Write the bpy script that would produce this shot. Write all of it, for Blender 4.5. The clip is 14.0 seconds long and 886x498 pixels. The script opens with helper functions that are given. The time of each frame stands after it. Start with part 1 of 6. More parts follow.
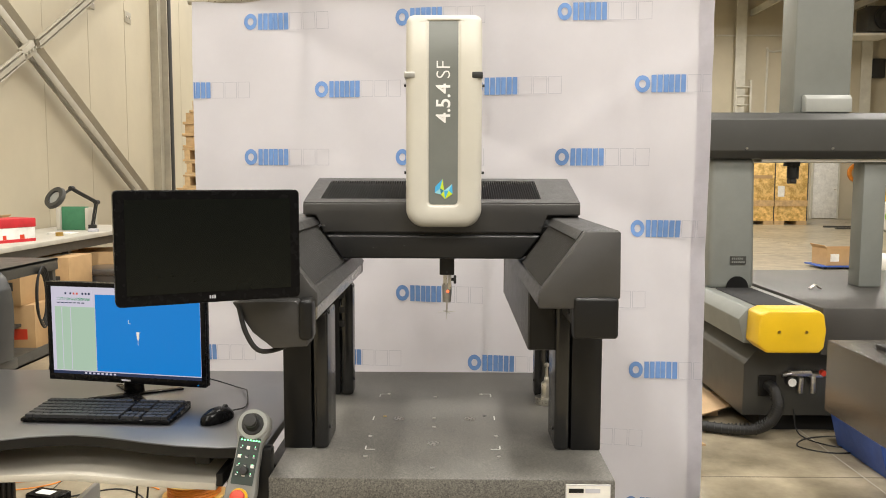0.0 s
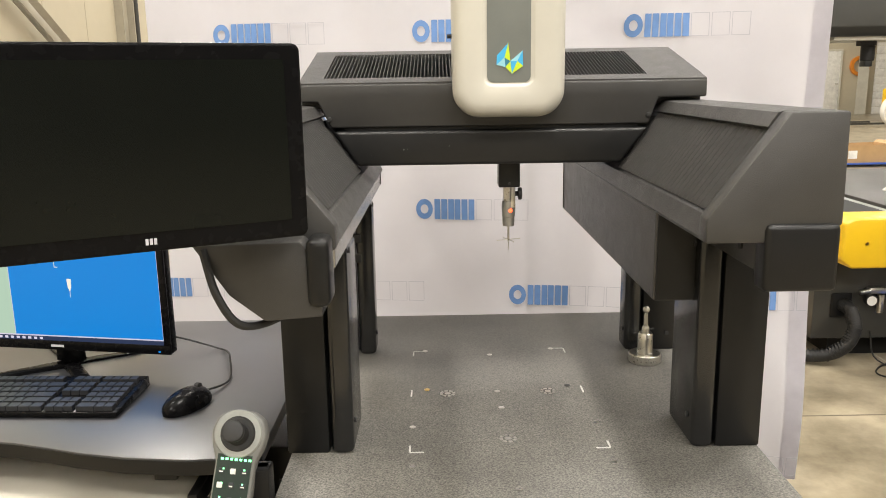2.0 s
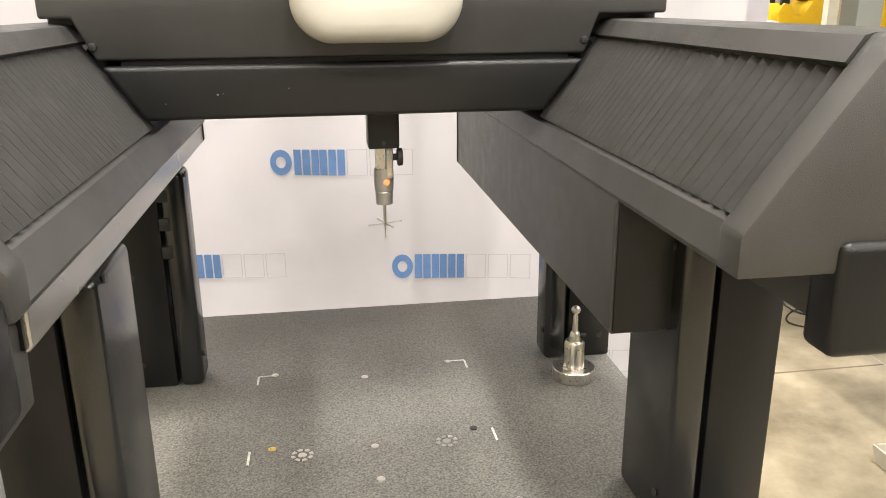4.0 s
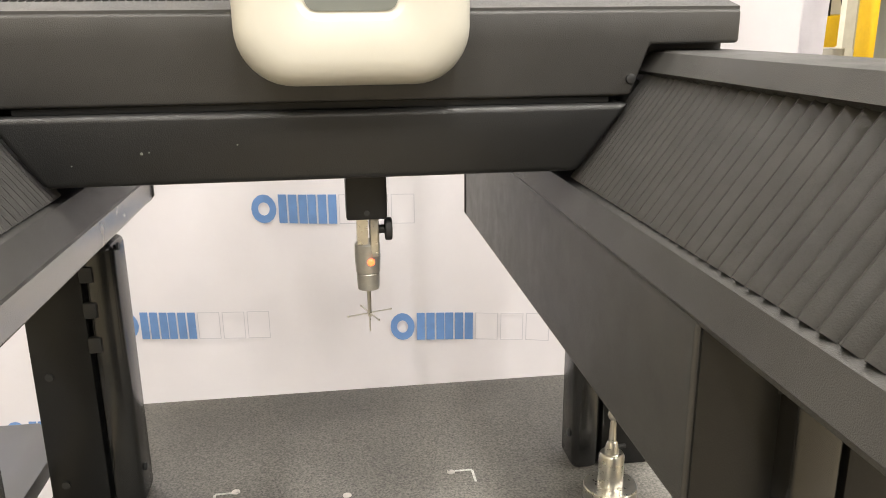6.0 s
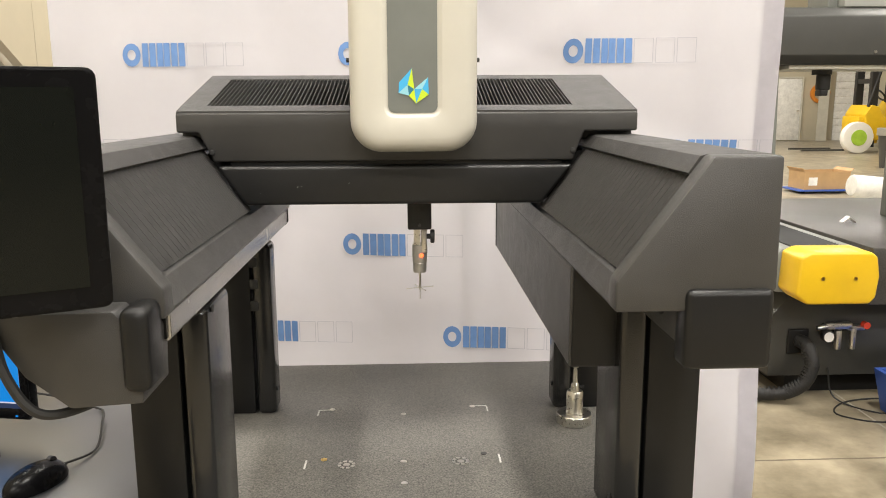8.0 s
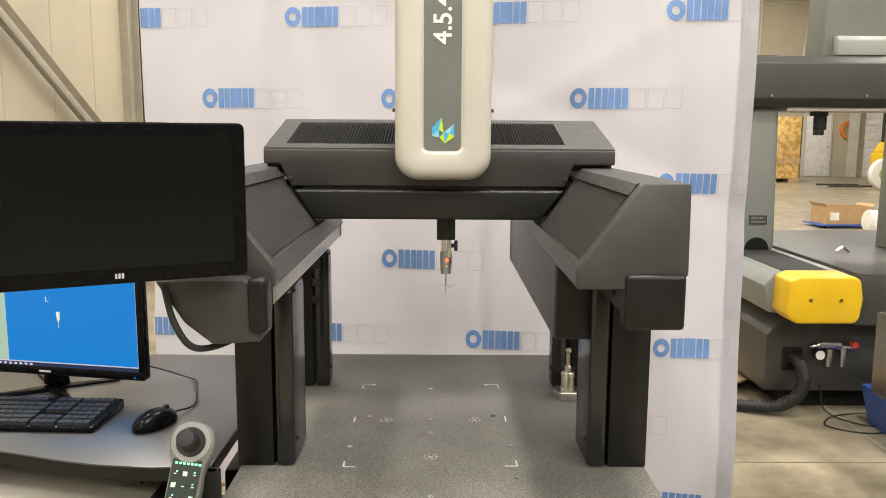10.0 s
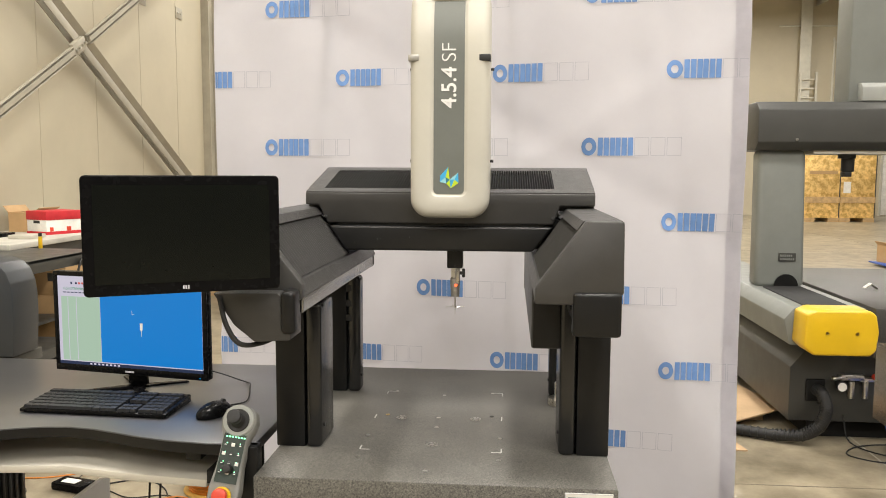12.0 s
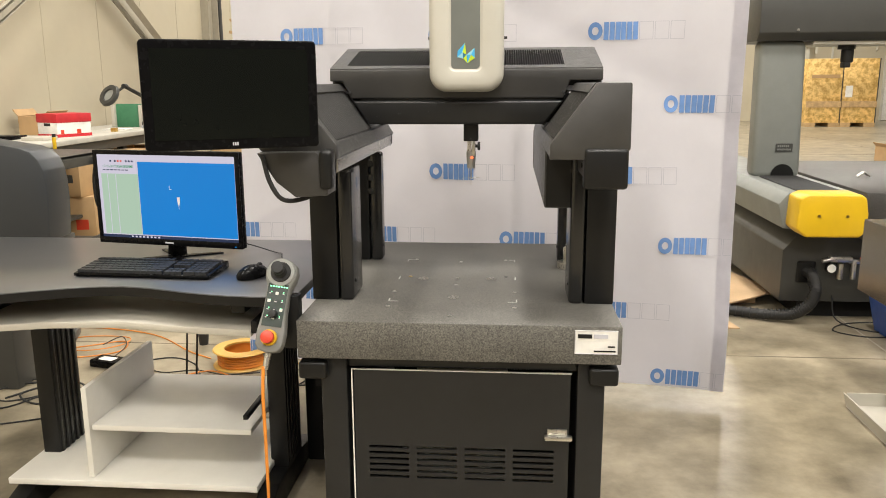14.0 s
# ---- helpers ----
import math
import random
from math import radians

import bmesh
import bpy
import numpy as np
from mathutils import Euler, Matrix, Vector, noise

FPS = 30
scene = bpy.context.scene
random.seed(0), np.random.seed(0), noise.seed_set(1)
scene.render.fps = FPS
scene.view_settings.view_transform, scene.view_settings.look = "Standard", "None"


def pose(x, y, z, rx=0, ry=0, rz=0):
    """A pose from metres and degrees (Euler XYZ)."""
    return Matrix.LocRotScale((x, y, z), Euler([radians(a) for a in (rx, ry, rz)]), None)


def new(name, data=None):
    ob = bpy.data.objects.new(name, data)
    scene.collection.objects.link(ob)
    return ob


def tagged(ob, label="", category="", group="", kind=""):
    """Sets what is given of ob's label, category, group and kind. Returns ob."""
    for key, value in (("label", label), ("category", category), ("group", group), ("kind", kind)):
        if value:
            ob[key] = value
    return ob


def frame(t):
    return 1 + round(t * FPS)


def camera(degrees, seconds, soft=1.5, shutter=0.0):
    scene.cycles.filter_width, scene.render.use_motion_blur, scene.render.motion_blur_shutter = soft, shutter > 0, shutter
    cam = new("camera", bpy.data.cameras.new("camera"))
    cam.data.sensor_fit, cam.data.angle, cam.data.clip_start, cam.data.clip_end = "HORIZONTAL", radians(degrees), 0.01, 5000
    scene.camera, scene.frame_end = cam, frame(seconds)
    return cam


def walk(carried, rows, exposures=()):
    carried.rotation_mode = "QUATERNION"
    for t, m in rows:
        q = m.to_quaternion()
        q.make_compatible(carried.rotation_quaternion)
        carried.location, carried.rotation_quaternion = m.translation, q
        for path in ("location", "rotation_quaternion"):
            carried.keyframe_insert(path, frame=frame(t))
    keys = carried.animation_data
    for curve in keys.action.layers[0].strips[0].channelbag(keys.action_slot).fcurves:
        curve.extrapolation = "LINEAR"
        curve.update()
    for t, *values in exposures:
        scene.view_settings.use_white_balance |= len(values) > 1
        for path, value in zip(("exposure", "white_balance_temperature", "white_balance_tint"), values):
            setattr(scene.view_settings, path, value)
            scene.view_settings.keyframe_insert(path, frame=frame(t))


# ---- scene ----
cam = camera(58.5, 14.0, soft=0.95)
METRES, EYE, TILT, LEAN, TURN = 3.3, 1.44, 0.0, 0.0, 0.8
ROWS = [
    (0.0, 0.0, 0.0, 0.0, 0.02, -5.26, -0.18),
    (0.5, 0.0084, 0.0516, 0.0033, 0.73, -5.94, -0.08),
    (1.0, -0.0082, 0.1074, -0.0038, 0.96, -7.58, 0.13),
    (1.5, -0.0389, 0.1632, -0.0133, 0.35, -9.64, 0.52),
    (2.0, -0.0473, 0.2164, -0.022, -1.19, -12.09, 0.89),
    (2.5, -0.0345, 0.2729, -0.0213, -3.89, -14.69, 1.01),
    (3.0, -0.0287, 0.3158, -0.0298, -6.93, -17.22, 0.9),
    (5.5, -0.0164, 0.4414, -0.0283, -10.2, -17.33, 0.33),
    (6.0, -0.0095, 0.4573, -0.0277, -8.75, -15.87, 0.57),
    (6.5, -0.0256, 0.4249, -0.0212, -8.09, -14.58, 0.41),
    (7.0, -0.0339, 0.3787, -0.016, -6.8, -12.95, 0.72),
    (7.5, -0.0224, 0.3283, -0.0168, -5.17, -11.62, 0.49),
    (8.0, -0.0079, 0.2729, -0.0185, -3.25, -10.57, 0.22),
    (10.5, -0.009, 0.1161, -0.0095, 0.03, -7.62, -0.38),
    (11.0, 0.017, 0.0818, -0.0071, 1.87, -6.69, -0.29),
    (11.5, 0.036, 0.0513, -0.0075, 3.35, -5.91, -0.27),
    (12.0, 0.0416, 0.0325, -0.006, 4.11, -5.58, -0.25),
    (12.5, 0.0313, 0.0141, -0.0081, 4.08, -6.03, -0.16),
    (13.0, 0.0272, -0.0051, -0.0132, 3.74, -7.54, 0.03),
    (13.5, 0.0263, -0.0174, -0.0239, 3.61, -9.78, 0.2),
    (14.0, 0.0282, -0.0254, -0.036, 3.9, -11.86, 0.3),
]
walk(cam, [(t, pose(0, 0, EYE, TILT, LEAN, TURN) @ pose(METRES * x, METRES * y, METRES * z, 90 + pitch, roll, yaw)) for t, x, y, z, yaw, pitch, roll in ROWS],
     exposures=[(0.0, -0.08), (1.0, -0.03), (2.0, 0.18), (3.0, 0.42), (5.5, 0.62), (6.5, 0.5), (7.5, 0.28), (8.0, 0.2), (10.5, 0.0), (11.5, -0.08), (13.0, -0.04), (14.0, 0.02)])

# ---- light ----
world = bpy.data.worlds.new("hall_air")
world.use_nodes = True
world.node_tree.nodes["Background"].inputs[0].default_value = (1.0, 0.95, 0.88, 1)
world.node_tree.nodes["Background"].inputs[1].default_value = 0.06
scene.world = world


# ---- materials ----
def mat(name, color, rough=0.5, metal=0.0, scale=8.0, vary=0.12, bump=0.0, bump_scale=300.0, tint=None, rough_vary=0.1, gloss=0.5, emit=0.0, detail=6.0):
    m = bpy.data.materials.new(name)
    m.use_nodes = True
    nt = m.node_tree
    b = nt.nodes["Principled BSDF"]
    b.inputs["Roughness"].default_value = rough
    b.inputs["Metallic"].default_value = metal
    b.inputs["Specular IOR Level"].default_value = gloss
    co = nt.nodes.new("ShaderNodeTexCoord")
    n1 = nt.nodes.new("ShaderNodeTexNoise")
    n1.inputs["Scale"].default_value = scale
    n1.inputs["Detail"].default_value = detail
    n1.inputs["Roughness"].default_value = 0.65
    nt.links.new(co.outputs["Object"], n1.inputs["Vector"])
    ramp = nt.nodes.new("ShaderNodeValToRGB")
    ramp.color_ramp.elements[0].position, ramp.color_ramp.elements[1].position = 0.3, 0.7
    t = tint or tuple(c * (1 - 1.6 * vary) for c in color)
    ramp.color_ramp.elements[0].color = (*t, 1)
    ramp.color_ramp.elements[1].color = (*[min(1, c * (1 + vary)) for c in color], 1)
    nt.links.new(n1.outputs["Fac"], ramp.inputs["Fac"])
    nt.links.new(ramp.outputs["Color"], b.inputs["Base Color"])
    if rough_vary:
        mr = nt.nodes.new("ShaderNodeMapRange")
        mr.inputs["To Min"].default_value = max(0.02, rough - rough_vary)
        mr.inputs["To Max"].default_value = min(1, rough + rough_vary)
        n2 = nt.nodes.new("ShaderNodeTexNoise")
        n2.inputs["Scale"].default_value = scale * 3.3
        n2.inputs["Detail"].default_value = 4
        nt.links.new(co.outputs["Object"], n2.inputs["Vector"])
        nt.links.new(n2.outputs["Fac"], mr.inputs["Value"])
        nt.links.new(mr.outputs["Result"], b.inputs["Roughness"])
    if bump:
        n3 = nt.nodes.new("ShaderNodeTexNoise")
        n3.inputs["Scale"].default_value = bump_scale
        n3.inputs["Detail"].default_value = 2
        nt.links.new(co.outputs["Object"], n3.inputs["Vector"])
        bp = nt.nodes.new("ShaderNodeBump")
        bp.inputs["Strength"].default_value = bump
        bp.inputs["Distance"].default_value = 0.002
        nt.links.new(n3.outputs["Fac"], bp.inputs["Height"])
        nt.links.new(bp.outputs["Normal"], b.inputs["Normal"])
    if emit:
        b.inputs["Emission Color"].default_value = (*color, 1)
        b.inputs["Emission Strength"].default_value = emit
    return m


def speckled(name, dark, light, scale, rough, spread=(0.38, 0.62), bump=0.15, big=3.0, detail=3):
    """Fine grains over slow cloudy changes."""
    m = mat(name, light, rough, 0, scale, 0.1, bump, scale * 2.2, tint=dark, rough_vary=0.08, detail=detail)
    nt = m.node_tree
    ramp = next(n for n in nt.nodes if n.type == "VALTORGB")
    ramp.color_ramp.elements[0].position, ramp.color_ramp.elements[1].position = spread
    co = next(n for n in nt.nodes if n.type == "TEX_COORD")
    n = nt.nodes.new("ShaderNodeTexNoise")
    n.inputs["Scale"].default_value = big
    n.inputs["Detail"].default_value = 5
    nt.links.new(co.outputs["Object"], n.inputs["Vector"])
    mr = nt.nodes.new("ShaderNodeMapRange")
    mr.inputs["From Min"].default_value, mr.inputs["From Max"].default_value = 0.3, 0.7
    mr.inputs["To Min"].default_value, mr.inputs["To Max"].default_value = 0.78, 1.18
    nt.links.new(n.outputs["Fac"], mr.inputs["Value"])
    mx = nt.nodes.new("ShaderNodeMix")
    mx.data_type, mx.blend_type = "RGBA", "MULTIPLY"
    mx.inputs["Factor"].default_value = 1
    nt.links.new(ramp.outputs["Color"], mx.inputs[6])
    nt.links.new(mr.outputs["Result"], mx.inputs[7])
    nt.links.new(mx.outputs[2], nt.nodes["Principled BSDF"].inputs["Base Color"])
    return m


M_DARK = mat("charcoal_powder_coat", (0.015, 0.015, 0.015), 0.36, 0, 14, 0.1, 0.2, 900, gloss=0.4)
M_COVER = mat("dark_grey_textured_cover", (0.045, 0.0438, 0.042), 0.4, 0, 10, 0.1, 0.25, 1100, gloss=0.42)
M_SATIN = mat("satin_grey_metal", (0.4, 0.395, 0.385), 0.26, 0.8, 10, 0.06, 0.05, 900, rough_vary=0.04)
M_BLACK = mat("black_anodised", (0.009, 0.009, 0.009), 0.36, 0, 12, 0.12, 0.12, 700, gloss=0.3)
M_BLKSATIN = mat("satin_black_paint", (0.011, 0.011, 0.011), 0.2, 0, 12, 0.1, 0.05, 700, rough_vary=0.03, gloss=0.6)
M_BEL = mat("black_bellows_cloth", (0.062, 0.0595, 0.056), 0.42, 0, 40, 0.15, 0.2, 900)
M_GRAN = speckled("dark_granite", (0.03, 0.029, 0.0265), (0.178, 0.17, 0.15), 310, 0.55, (0.34, 0.7), 0.06, 5.0, 9)
M_PAINTMARK = mat("worn_white_mark", (0.5, 0.5, 0.47), 0.6, 0, 220, 0.25)
M_CREAM = mat("cream_plastic", (0.54, 0.52, 0.455), 0.38, 0, 5, 0.04, 0.06, 1500)
M_STRIPE = mat("grey_green_plastic", (0.155, 0.165, 0.15), 0.4, 0, 8, 0.06, 0.08, 1200)
M_WHITE = mat("white_print", (0.8, 0.8, 0.78), 0.5, 0, 8, 0.03)
M_BLUEINK = mat("blue_print", (0.13, 0.25, 0.52), 0.7, 0, 30, 0.08)
M_GREYINK = mat("pale_grey_print", (0.5, 0.5, 0.55), 0.8, 0, 30, 0.05)
M_FABRIC = mat("white_banner_fabric", (0.69, 0.68, 0.715), 0.85, 0, 2.2, 0.03, 0.12, 900)
M_LIME = mat("lime_print", (0.55, 0.72, 0.03), 0.4)
M_SKY = mat("light_blue_print", (0.06, 0.42, 0.75), 0.4)
M_TEAL = mat("teal_print", (0.03, 0.2, 0.3), 0.4)
M_STEEL = mat("brushed_steel", (0.6, 0.58, 0.53), 0.3, 1.0, 60, 0.1)
M_ALU = mat("probe_grey_metal", (0.42, 0.41, 0.38), 0.38, 0.7, 60, 0.08)
M_BRASS = mat("brass", (0.62, 0.43, 0.13), 0.3, 1.0, 60, 0.1)
M_LED = mat("red_lamp", (1.0, 0.1, 0.03), 0.4, emit=3)
M_SCRBAR = mat("screen_green_bar", (0.06, 0.4, 0.18), 0.3, emit=0.7)
M_GREENLED = mat("green_lamp", (0.25, 1.0, 0.45), 0.4, emit=1.6)
M_GLASS = mat("dark_screen_glass", (0.005, 0.006, 0.005), 0.16, 0, 3, 0.1, rough_vary=0.04, gloss=0.2)
M_BEZEL = mat("black_plastic", (0.004, 0.004, 0.0045), 0.26, 0, 20, 0.1, 0.05, 900, gloss=0.12)
M_KEY = mat("black_key_plastic", (0.02, 0.021, 0.024), 0.5, 0, 30, 0.1)
M_DESK = mat("dark_laminate", (0.03, 0.031, 0.034), 0.36, 0, 6, 0.08, 0.03, 900, rough_vary=0.02, gloss=1.0)
M_DESK.node_tree.nodes["Principled BSDF"].inputs["Coat Weight"].default_value = 0.7
M_DESK.node_tree.nodes["Principled BSDF"].inputs["Coat Roughness"].default_value = 0.3
M_BEIGE = mat("beige_laminate", (0.52, 0.49, 0.42), 0.5, 0, 5, 0.06, 0.05, 600)
M_SHELF = mat("pale_grey_laminate", (0.78, 0.76, 0.7), 0.35, 0, 4, 0.05)
M_FLOOR = speckled("polished_concrete", (0.13, 0.108, 0.07), (0.36, 0.31, 0.222), 3.4, 0.34, (0.3, 0.68), 0.0, 0.6, 12)
M_HEM = mat("lilac_white_hem_cloth", (0.66, 0.64, 0.685), 0.85, 0, 12, 0.05, 0.1, 700)
M_JOINT = mat("filled_floor_joint", (0.17, 0.145, 0.105), 0.6, 0, 5, 0.2)
M_WALL = mat("cream_metal_panel", (0.5, 0.45, 0.335), 0.6, 0, 0.6, 0.06, 0.04, 60)
# Dark only so the unseen south wall gives weak reflections in the screens.
M_DWALL = mat("unseen_dark_wall", (0.10, 0.095, 0.085), 0.7, 0, 0.6, 0.08)
M_STEELPAINT = mat("grey_white_painted_steel", (0.58, 0.56, 0.48), 0.55, 0, 3, 0.08, 0.05, 100)
M_CEIL = mat("ceiling_grey", (0.3, 0.29, 0.26), 0.8, 0, 1, 0.1)
M_WOOD = mat("pine_wood", (0.56, 0.38, 0.19), 0.7, 0, 9, 0.2, 0.2, 120)
M_CARD = mat("cardboard", (0.48, 0.31, 0.15), 0.8, 0, 5, 0.08, 0.05, 300)
M_OSB = speckled("strand_board", (0.5, 0.3, 0.075), (0.82, 0.57, 0.22), 9, 0.65, (0.35, 0.62), 0.2, 1.2)
M_YEL = mat("yellow_plastic", (0.68, 0.43, 0.012), 0.35, 0, 5, 0.05, 0.04, 500)
M_GREY = mat("grey_green_enamel", (0.19, 0.2, 0.185), 0.42, 0, 4, 0.06, 0.08, 500)
M_DGREY = mat("dark_grey_enamel", (0.05, 0.05, 0.046), 0.4, 0, 4, 0.08, 0.08, 500)
M_GRAN2 = speckled("grey_granite", (0.03, 0.029, 0.027), (0.066, 0.062, 0.056), 150, 0.42)
M_RUB = mat("black_rubber", (0.015, 0.015, 0.015), 0.55, 0, 30, 0.1)
M_ORANGE = mat("orange_cable_jacket", (0.75, 0.26, 0.03), 0.45)
M_RED = mat("red_card", (0.55, 0.02, 0.03), 0.55)
M_REDP = mat("red_plastic", (0.6, 0.05, 0.02), 0.35)
M_BLUEP = mat("blue_plastic", (0.04, 0.1, 0.4), 0.4)
M_GREENP = mat("green_card", (0.05, 0.2, 0.1), 0.6)
M_PAPER = mat("white_paper", (0.8, 0.79, 0.75), 0.7)
M_PEND = mat("grey_pendant_plastic", (0.2, 0.2, 0.19), 0.5, 0, 10, 0.06, 0.1, 900)
M_PCB = mat("dark_green_panel", (0.008, 0.022, 0.014), 0.35)
M_SCRBLUE = mat("screen_blue", (0.0, 0.225, 0.68), 0.2, 0, 2.0, 0.1, emit=0.9)
M_SCRGREEN = mat("screen_pale_green", (0.5, 0.68, 0.52), 0.2, emit=0.8)
M_SCRWHITE = mat("screen_pale_violet", (0.7, 0.66, 0.78), 0.2, emit=0.85)
M_SCRDARK = mat("screen_dark_bar", (0.03, 0.05, 0.12), 0.2, emit=0.6)
M_GREYCOV = mat("blue_grey_cover", (0.028, 0.032, 0.037), 0.4, 0, 3, 0.06, 0.05, 600)
M_GRANB = speckled("brown_black_granite", (0.012, 0.01, 0.008), (0.045, 0.036, 0.028), 160, 0.25)
M_TEALP = mat("teal_paint", (0.05, 0.3, 0.32), 0.5)
M_LIMEP = mat("lime_paint", (0.35, 0.55, 0.05), 0.5)
M_YELO = mat("yellow_reel_plastic", (0.6, 0.36, 0.08), 0.45)
M_CARD2 = mat("pale_cardboard", (0.55, 0.38, 0.22), 0.8, 0, 5, 0.08)
M_PALE = mat("pale_blue_print", (0.3, 0.62, 0.72), 0.4)
M_GREYL = mat("pale_grey_enamel", (0.32, 0.33, 0.31), 0.4, 0, 4, 0.06)
M_BRACE = mat("tan_grey_painted_steel", (0.36, 0.33, 0.26), 0.5, 0, 3, 0.12, 0.05, 100)
M_SEAM = mat("wall_seam", (0.45, 0.403, 0.3), 0.6, 0, 2, 0.1)
M_BENCH = mat("worn_bench_laminate", (0.5, 0.48, 0.42), 0.5, 0, 4, 0.12)
M_BEL2 = mat("satin_bellows_cloth", (0.065, 0.064, 0.061), 0.4, 0, 40, 0.15, 0.1, 900)
for m in (M_SCRBLUE, M_SCRGREEN, M_SCRWHITE, M_SCRDARK, M_SCRBAR):
    b = m.node_tree.nodes["Principled BSDF"]
    b.inputs["Specular IOR Level"].default_value = 0.15
    m.node_tree.links.remove(b.inputs["Base Color"].links[0])
    b.inputs["Base Color"].default_value = (0.01, 0.01, 0.012, 1)
M_LAMP = mat("lamp_diffuser", (1.0, 0.93, 0.8), 0.5, emit=4)


# ---- building helpers ----
def bm_box(x0, x1, y0, y1, z0, z1, bevel=0.0, seg=2):
    bm = bmesh.new()
    bmesh.ops.create_cube(bm, size=1)
    bm.transform(Matrix.Translation(((x0 + x1) / 2, (y0 + y1) / 2, (z0 + z1) / 2)) @ Matrix.Diagonal((x1 - x0, y1 - y0, z1 - z0, 1)))
    if bevel:
        bmesh.ops.bevel(bm, geom=bm.edges[:], offset=bevel, segments=seg, profile=0.5, affect="EDGES", clamp_overlap=True)
    return bm


def bm_prism(pts, axis, a, b, bevel=0.0, seg=2):
    """A profile pushed along an axis. axis y: (x, z) points; x: (y, z); z: (x, y)."""
    bm = bmesh.new()

    def at(p, v):
        return {"y": (p[0], v, p[1]), "x": (v, p[0], p[1]), "z": (p[0], p[1], v)}[axis]
    lo = [bm.verts.new(at(p, a)) for p in pts]
    hi = [bm.verts.new(at(p, b)) for p in pts]
    n = len(pts)
    bm.faces.new(lo)
    bm.faces.new(hi[::-1])
    for i in range(n):
        bm.faces.new((lo[i], hi[i], hi[(i + 1) % n], lo[(i + 1) % n]))
    bmesh.ops.recalc_face_normals(bm, faces=bm.faces[:])
    if bevel:
        bmesh.ops.bevel(bm, geom=bm.edges[:], offset=bevel, segments=seg, profile=0.5, affect="EDGES", clamp_overlap=True)
    return bm


def bm_cyl(p, q, r0, r1=None, n=20, bevel=0.0):
    p, q = Vector(p), Vector(q)
    bm = bmesh.new()
    bmesh.ops.create_cone(bm, cap_ends=True, segments=n, radius1=r0, radius2=r0 if r1 is None else r1, depth=(q - p).length)
    if bevel:
        rim = [e for e in bm.edges if len(e.link_faces) == 2 and any(len(f.verts) > 4 for f in e.link_faces)]
        bmesh.ops.bevel(bm, geom=rim, offset=bevel, segments=2, profile=0.5, affect="EDGES")
    bm.transform(Matrix.Translation((p + q) / 2) @ (q - p).to_track_quat("Z", "Y").to_matrix().to_4x4())
    return bm


def bm_lathe(rings, n=28, hollow=False):
    """Rings of (radius, z) turned round the z axis. hollow: the profile closes on itself round an open middle."""
    bm = bmesh.new()
    loops = [[bm.verts.new((r * math.cos(2 * math.pi * i / n), r * math.sin(2 * math.pi * i / n), z)) for i in range(n)] for r, z in rings]
    for a, b in zip(loops, loops[1:] + loops[:1] if hollow else loops[1:]):
        for i in range(n):
            bm.faces.new((a[i], a[(i + 1) % n], b[(i + 1) % n], b[i]))
    if not hollow:
        bm.faces.new(loops[0][::-1])
        bm.faces.new(loops[-1])
    bmesh.ops.recalc_face_normals(bm, faces=bm.faces[:])
    return bm


def bm_tube(points, r, n=8, steps=8):
    """A round cable along smooth points."""
    P = [Vector(p) for p in points]
    P = [2 * P[0] - P[1]] + P + [2 * P[-1] - P[-2]]
    line = []
    for i in range(1, len(P) - 2):
        for k in range(steps):
            t = k / steps
            a, b, c, d = P[i - 1:i + 3]
            line.append(0.5 * ((2 * b) + (c - a) * t + (2 * a - 5 * b + 4 * c - d) * t * t + (3 * b - a - 3 * c + d) * t ** 3))
    line.append(P[-2])
    bm = bmesh.new()
    rings = []
    up = Vector((0.31, 0.17, 0.93))
    for i, p in enumerate(line):
        d = (line[min(i + 1, len(line) - 1)] - line[max(i - 1, 0)]).normalized()
        u = d.cross(up).normalized()
        v = d.cross(u)
        rings.append([bm.verts.new(p + r * (math.cos(2 * math.pi * k / n) * u + math.sin(2 * math.pi * k / n) * v)) for k in range(n)])
    for a, b in zip(rings, rings[1:]):
        for k in range(n):
            bm.faces.new((a[k], a[(k + 1) % n], b[(k + 1) % n], b[k]))
    bm.faces.new(rings[0][::-1])
    bm.faces.new(rings[-1])
    bmesh.ops.recalc_face_normals(bm, faces=bm.faces[:])
    return bm


def join(*bms):
    out = bms[0]
    for b in bms[1:]:
        me = bpy.data.meshes.new("tmp")
        b.to_mesh(me)
        b.free()
        out.from_mesh(me)
        bpy.data.meshes.remove(me)
    return out


def turned(bm, m):
    bm.transform(m)
    return bm


def thing(name, at=(0, 0, 0), label="", category="", group="", kind="", rz=0.0):
    e = new(name)
    e.empty_display_size = 0.05
    e.matrix_basis = pose(*at, 0, 0, rz)
    return tagged(e, label, category, group, kind)


def mesh_ob(name, bm, material, smooth=True):
    me = bpy.data.meshes.new(name)
    bmesh.ops.recalc_face_normals(bm, faces=bm.faces[:])
    bm.to_mesh(me)
    bm.free()
    me.materials.append(material)
    if smooth:
        me.shade_smooth()
        me.set_sharp_from_angle(angle=radians(32))
    return new(name, me)


def part(name, bm, material, parent, label="", local=False):
    """One mesh under a thing or a part. The bmesh is in world places, or in the thing's own with local."""
    if not local:
        m, p = Matrix.Identity(4), parent
        while p:
            m, p = p.matrix_basis @ m, p.parent
        bm.transform(m.inverted())
    ob = mesh_ob(name, bm, material)
    ob.parent = parent
    return tagged(ob, label)


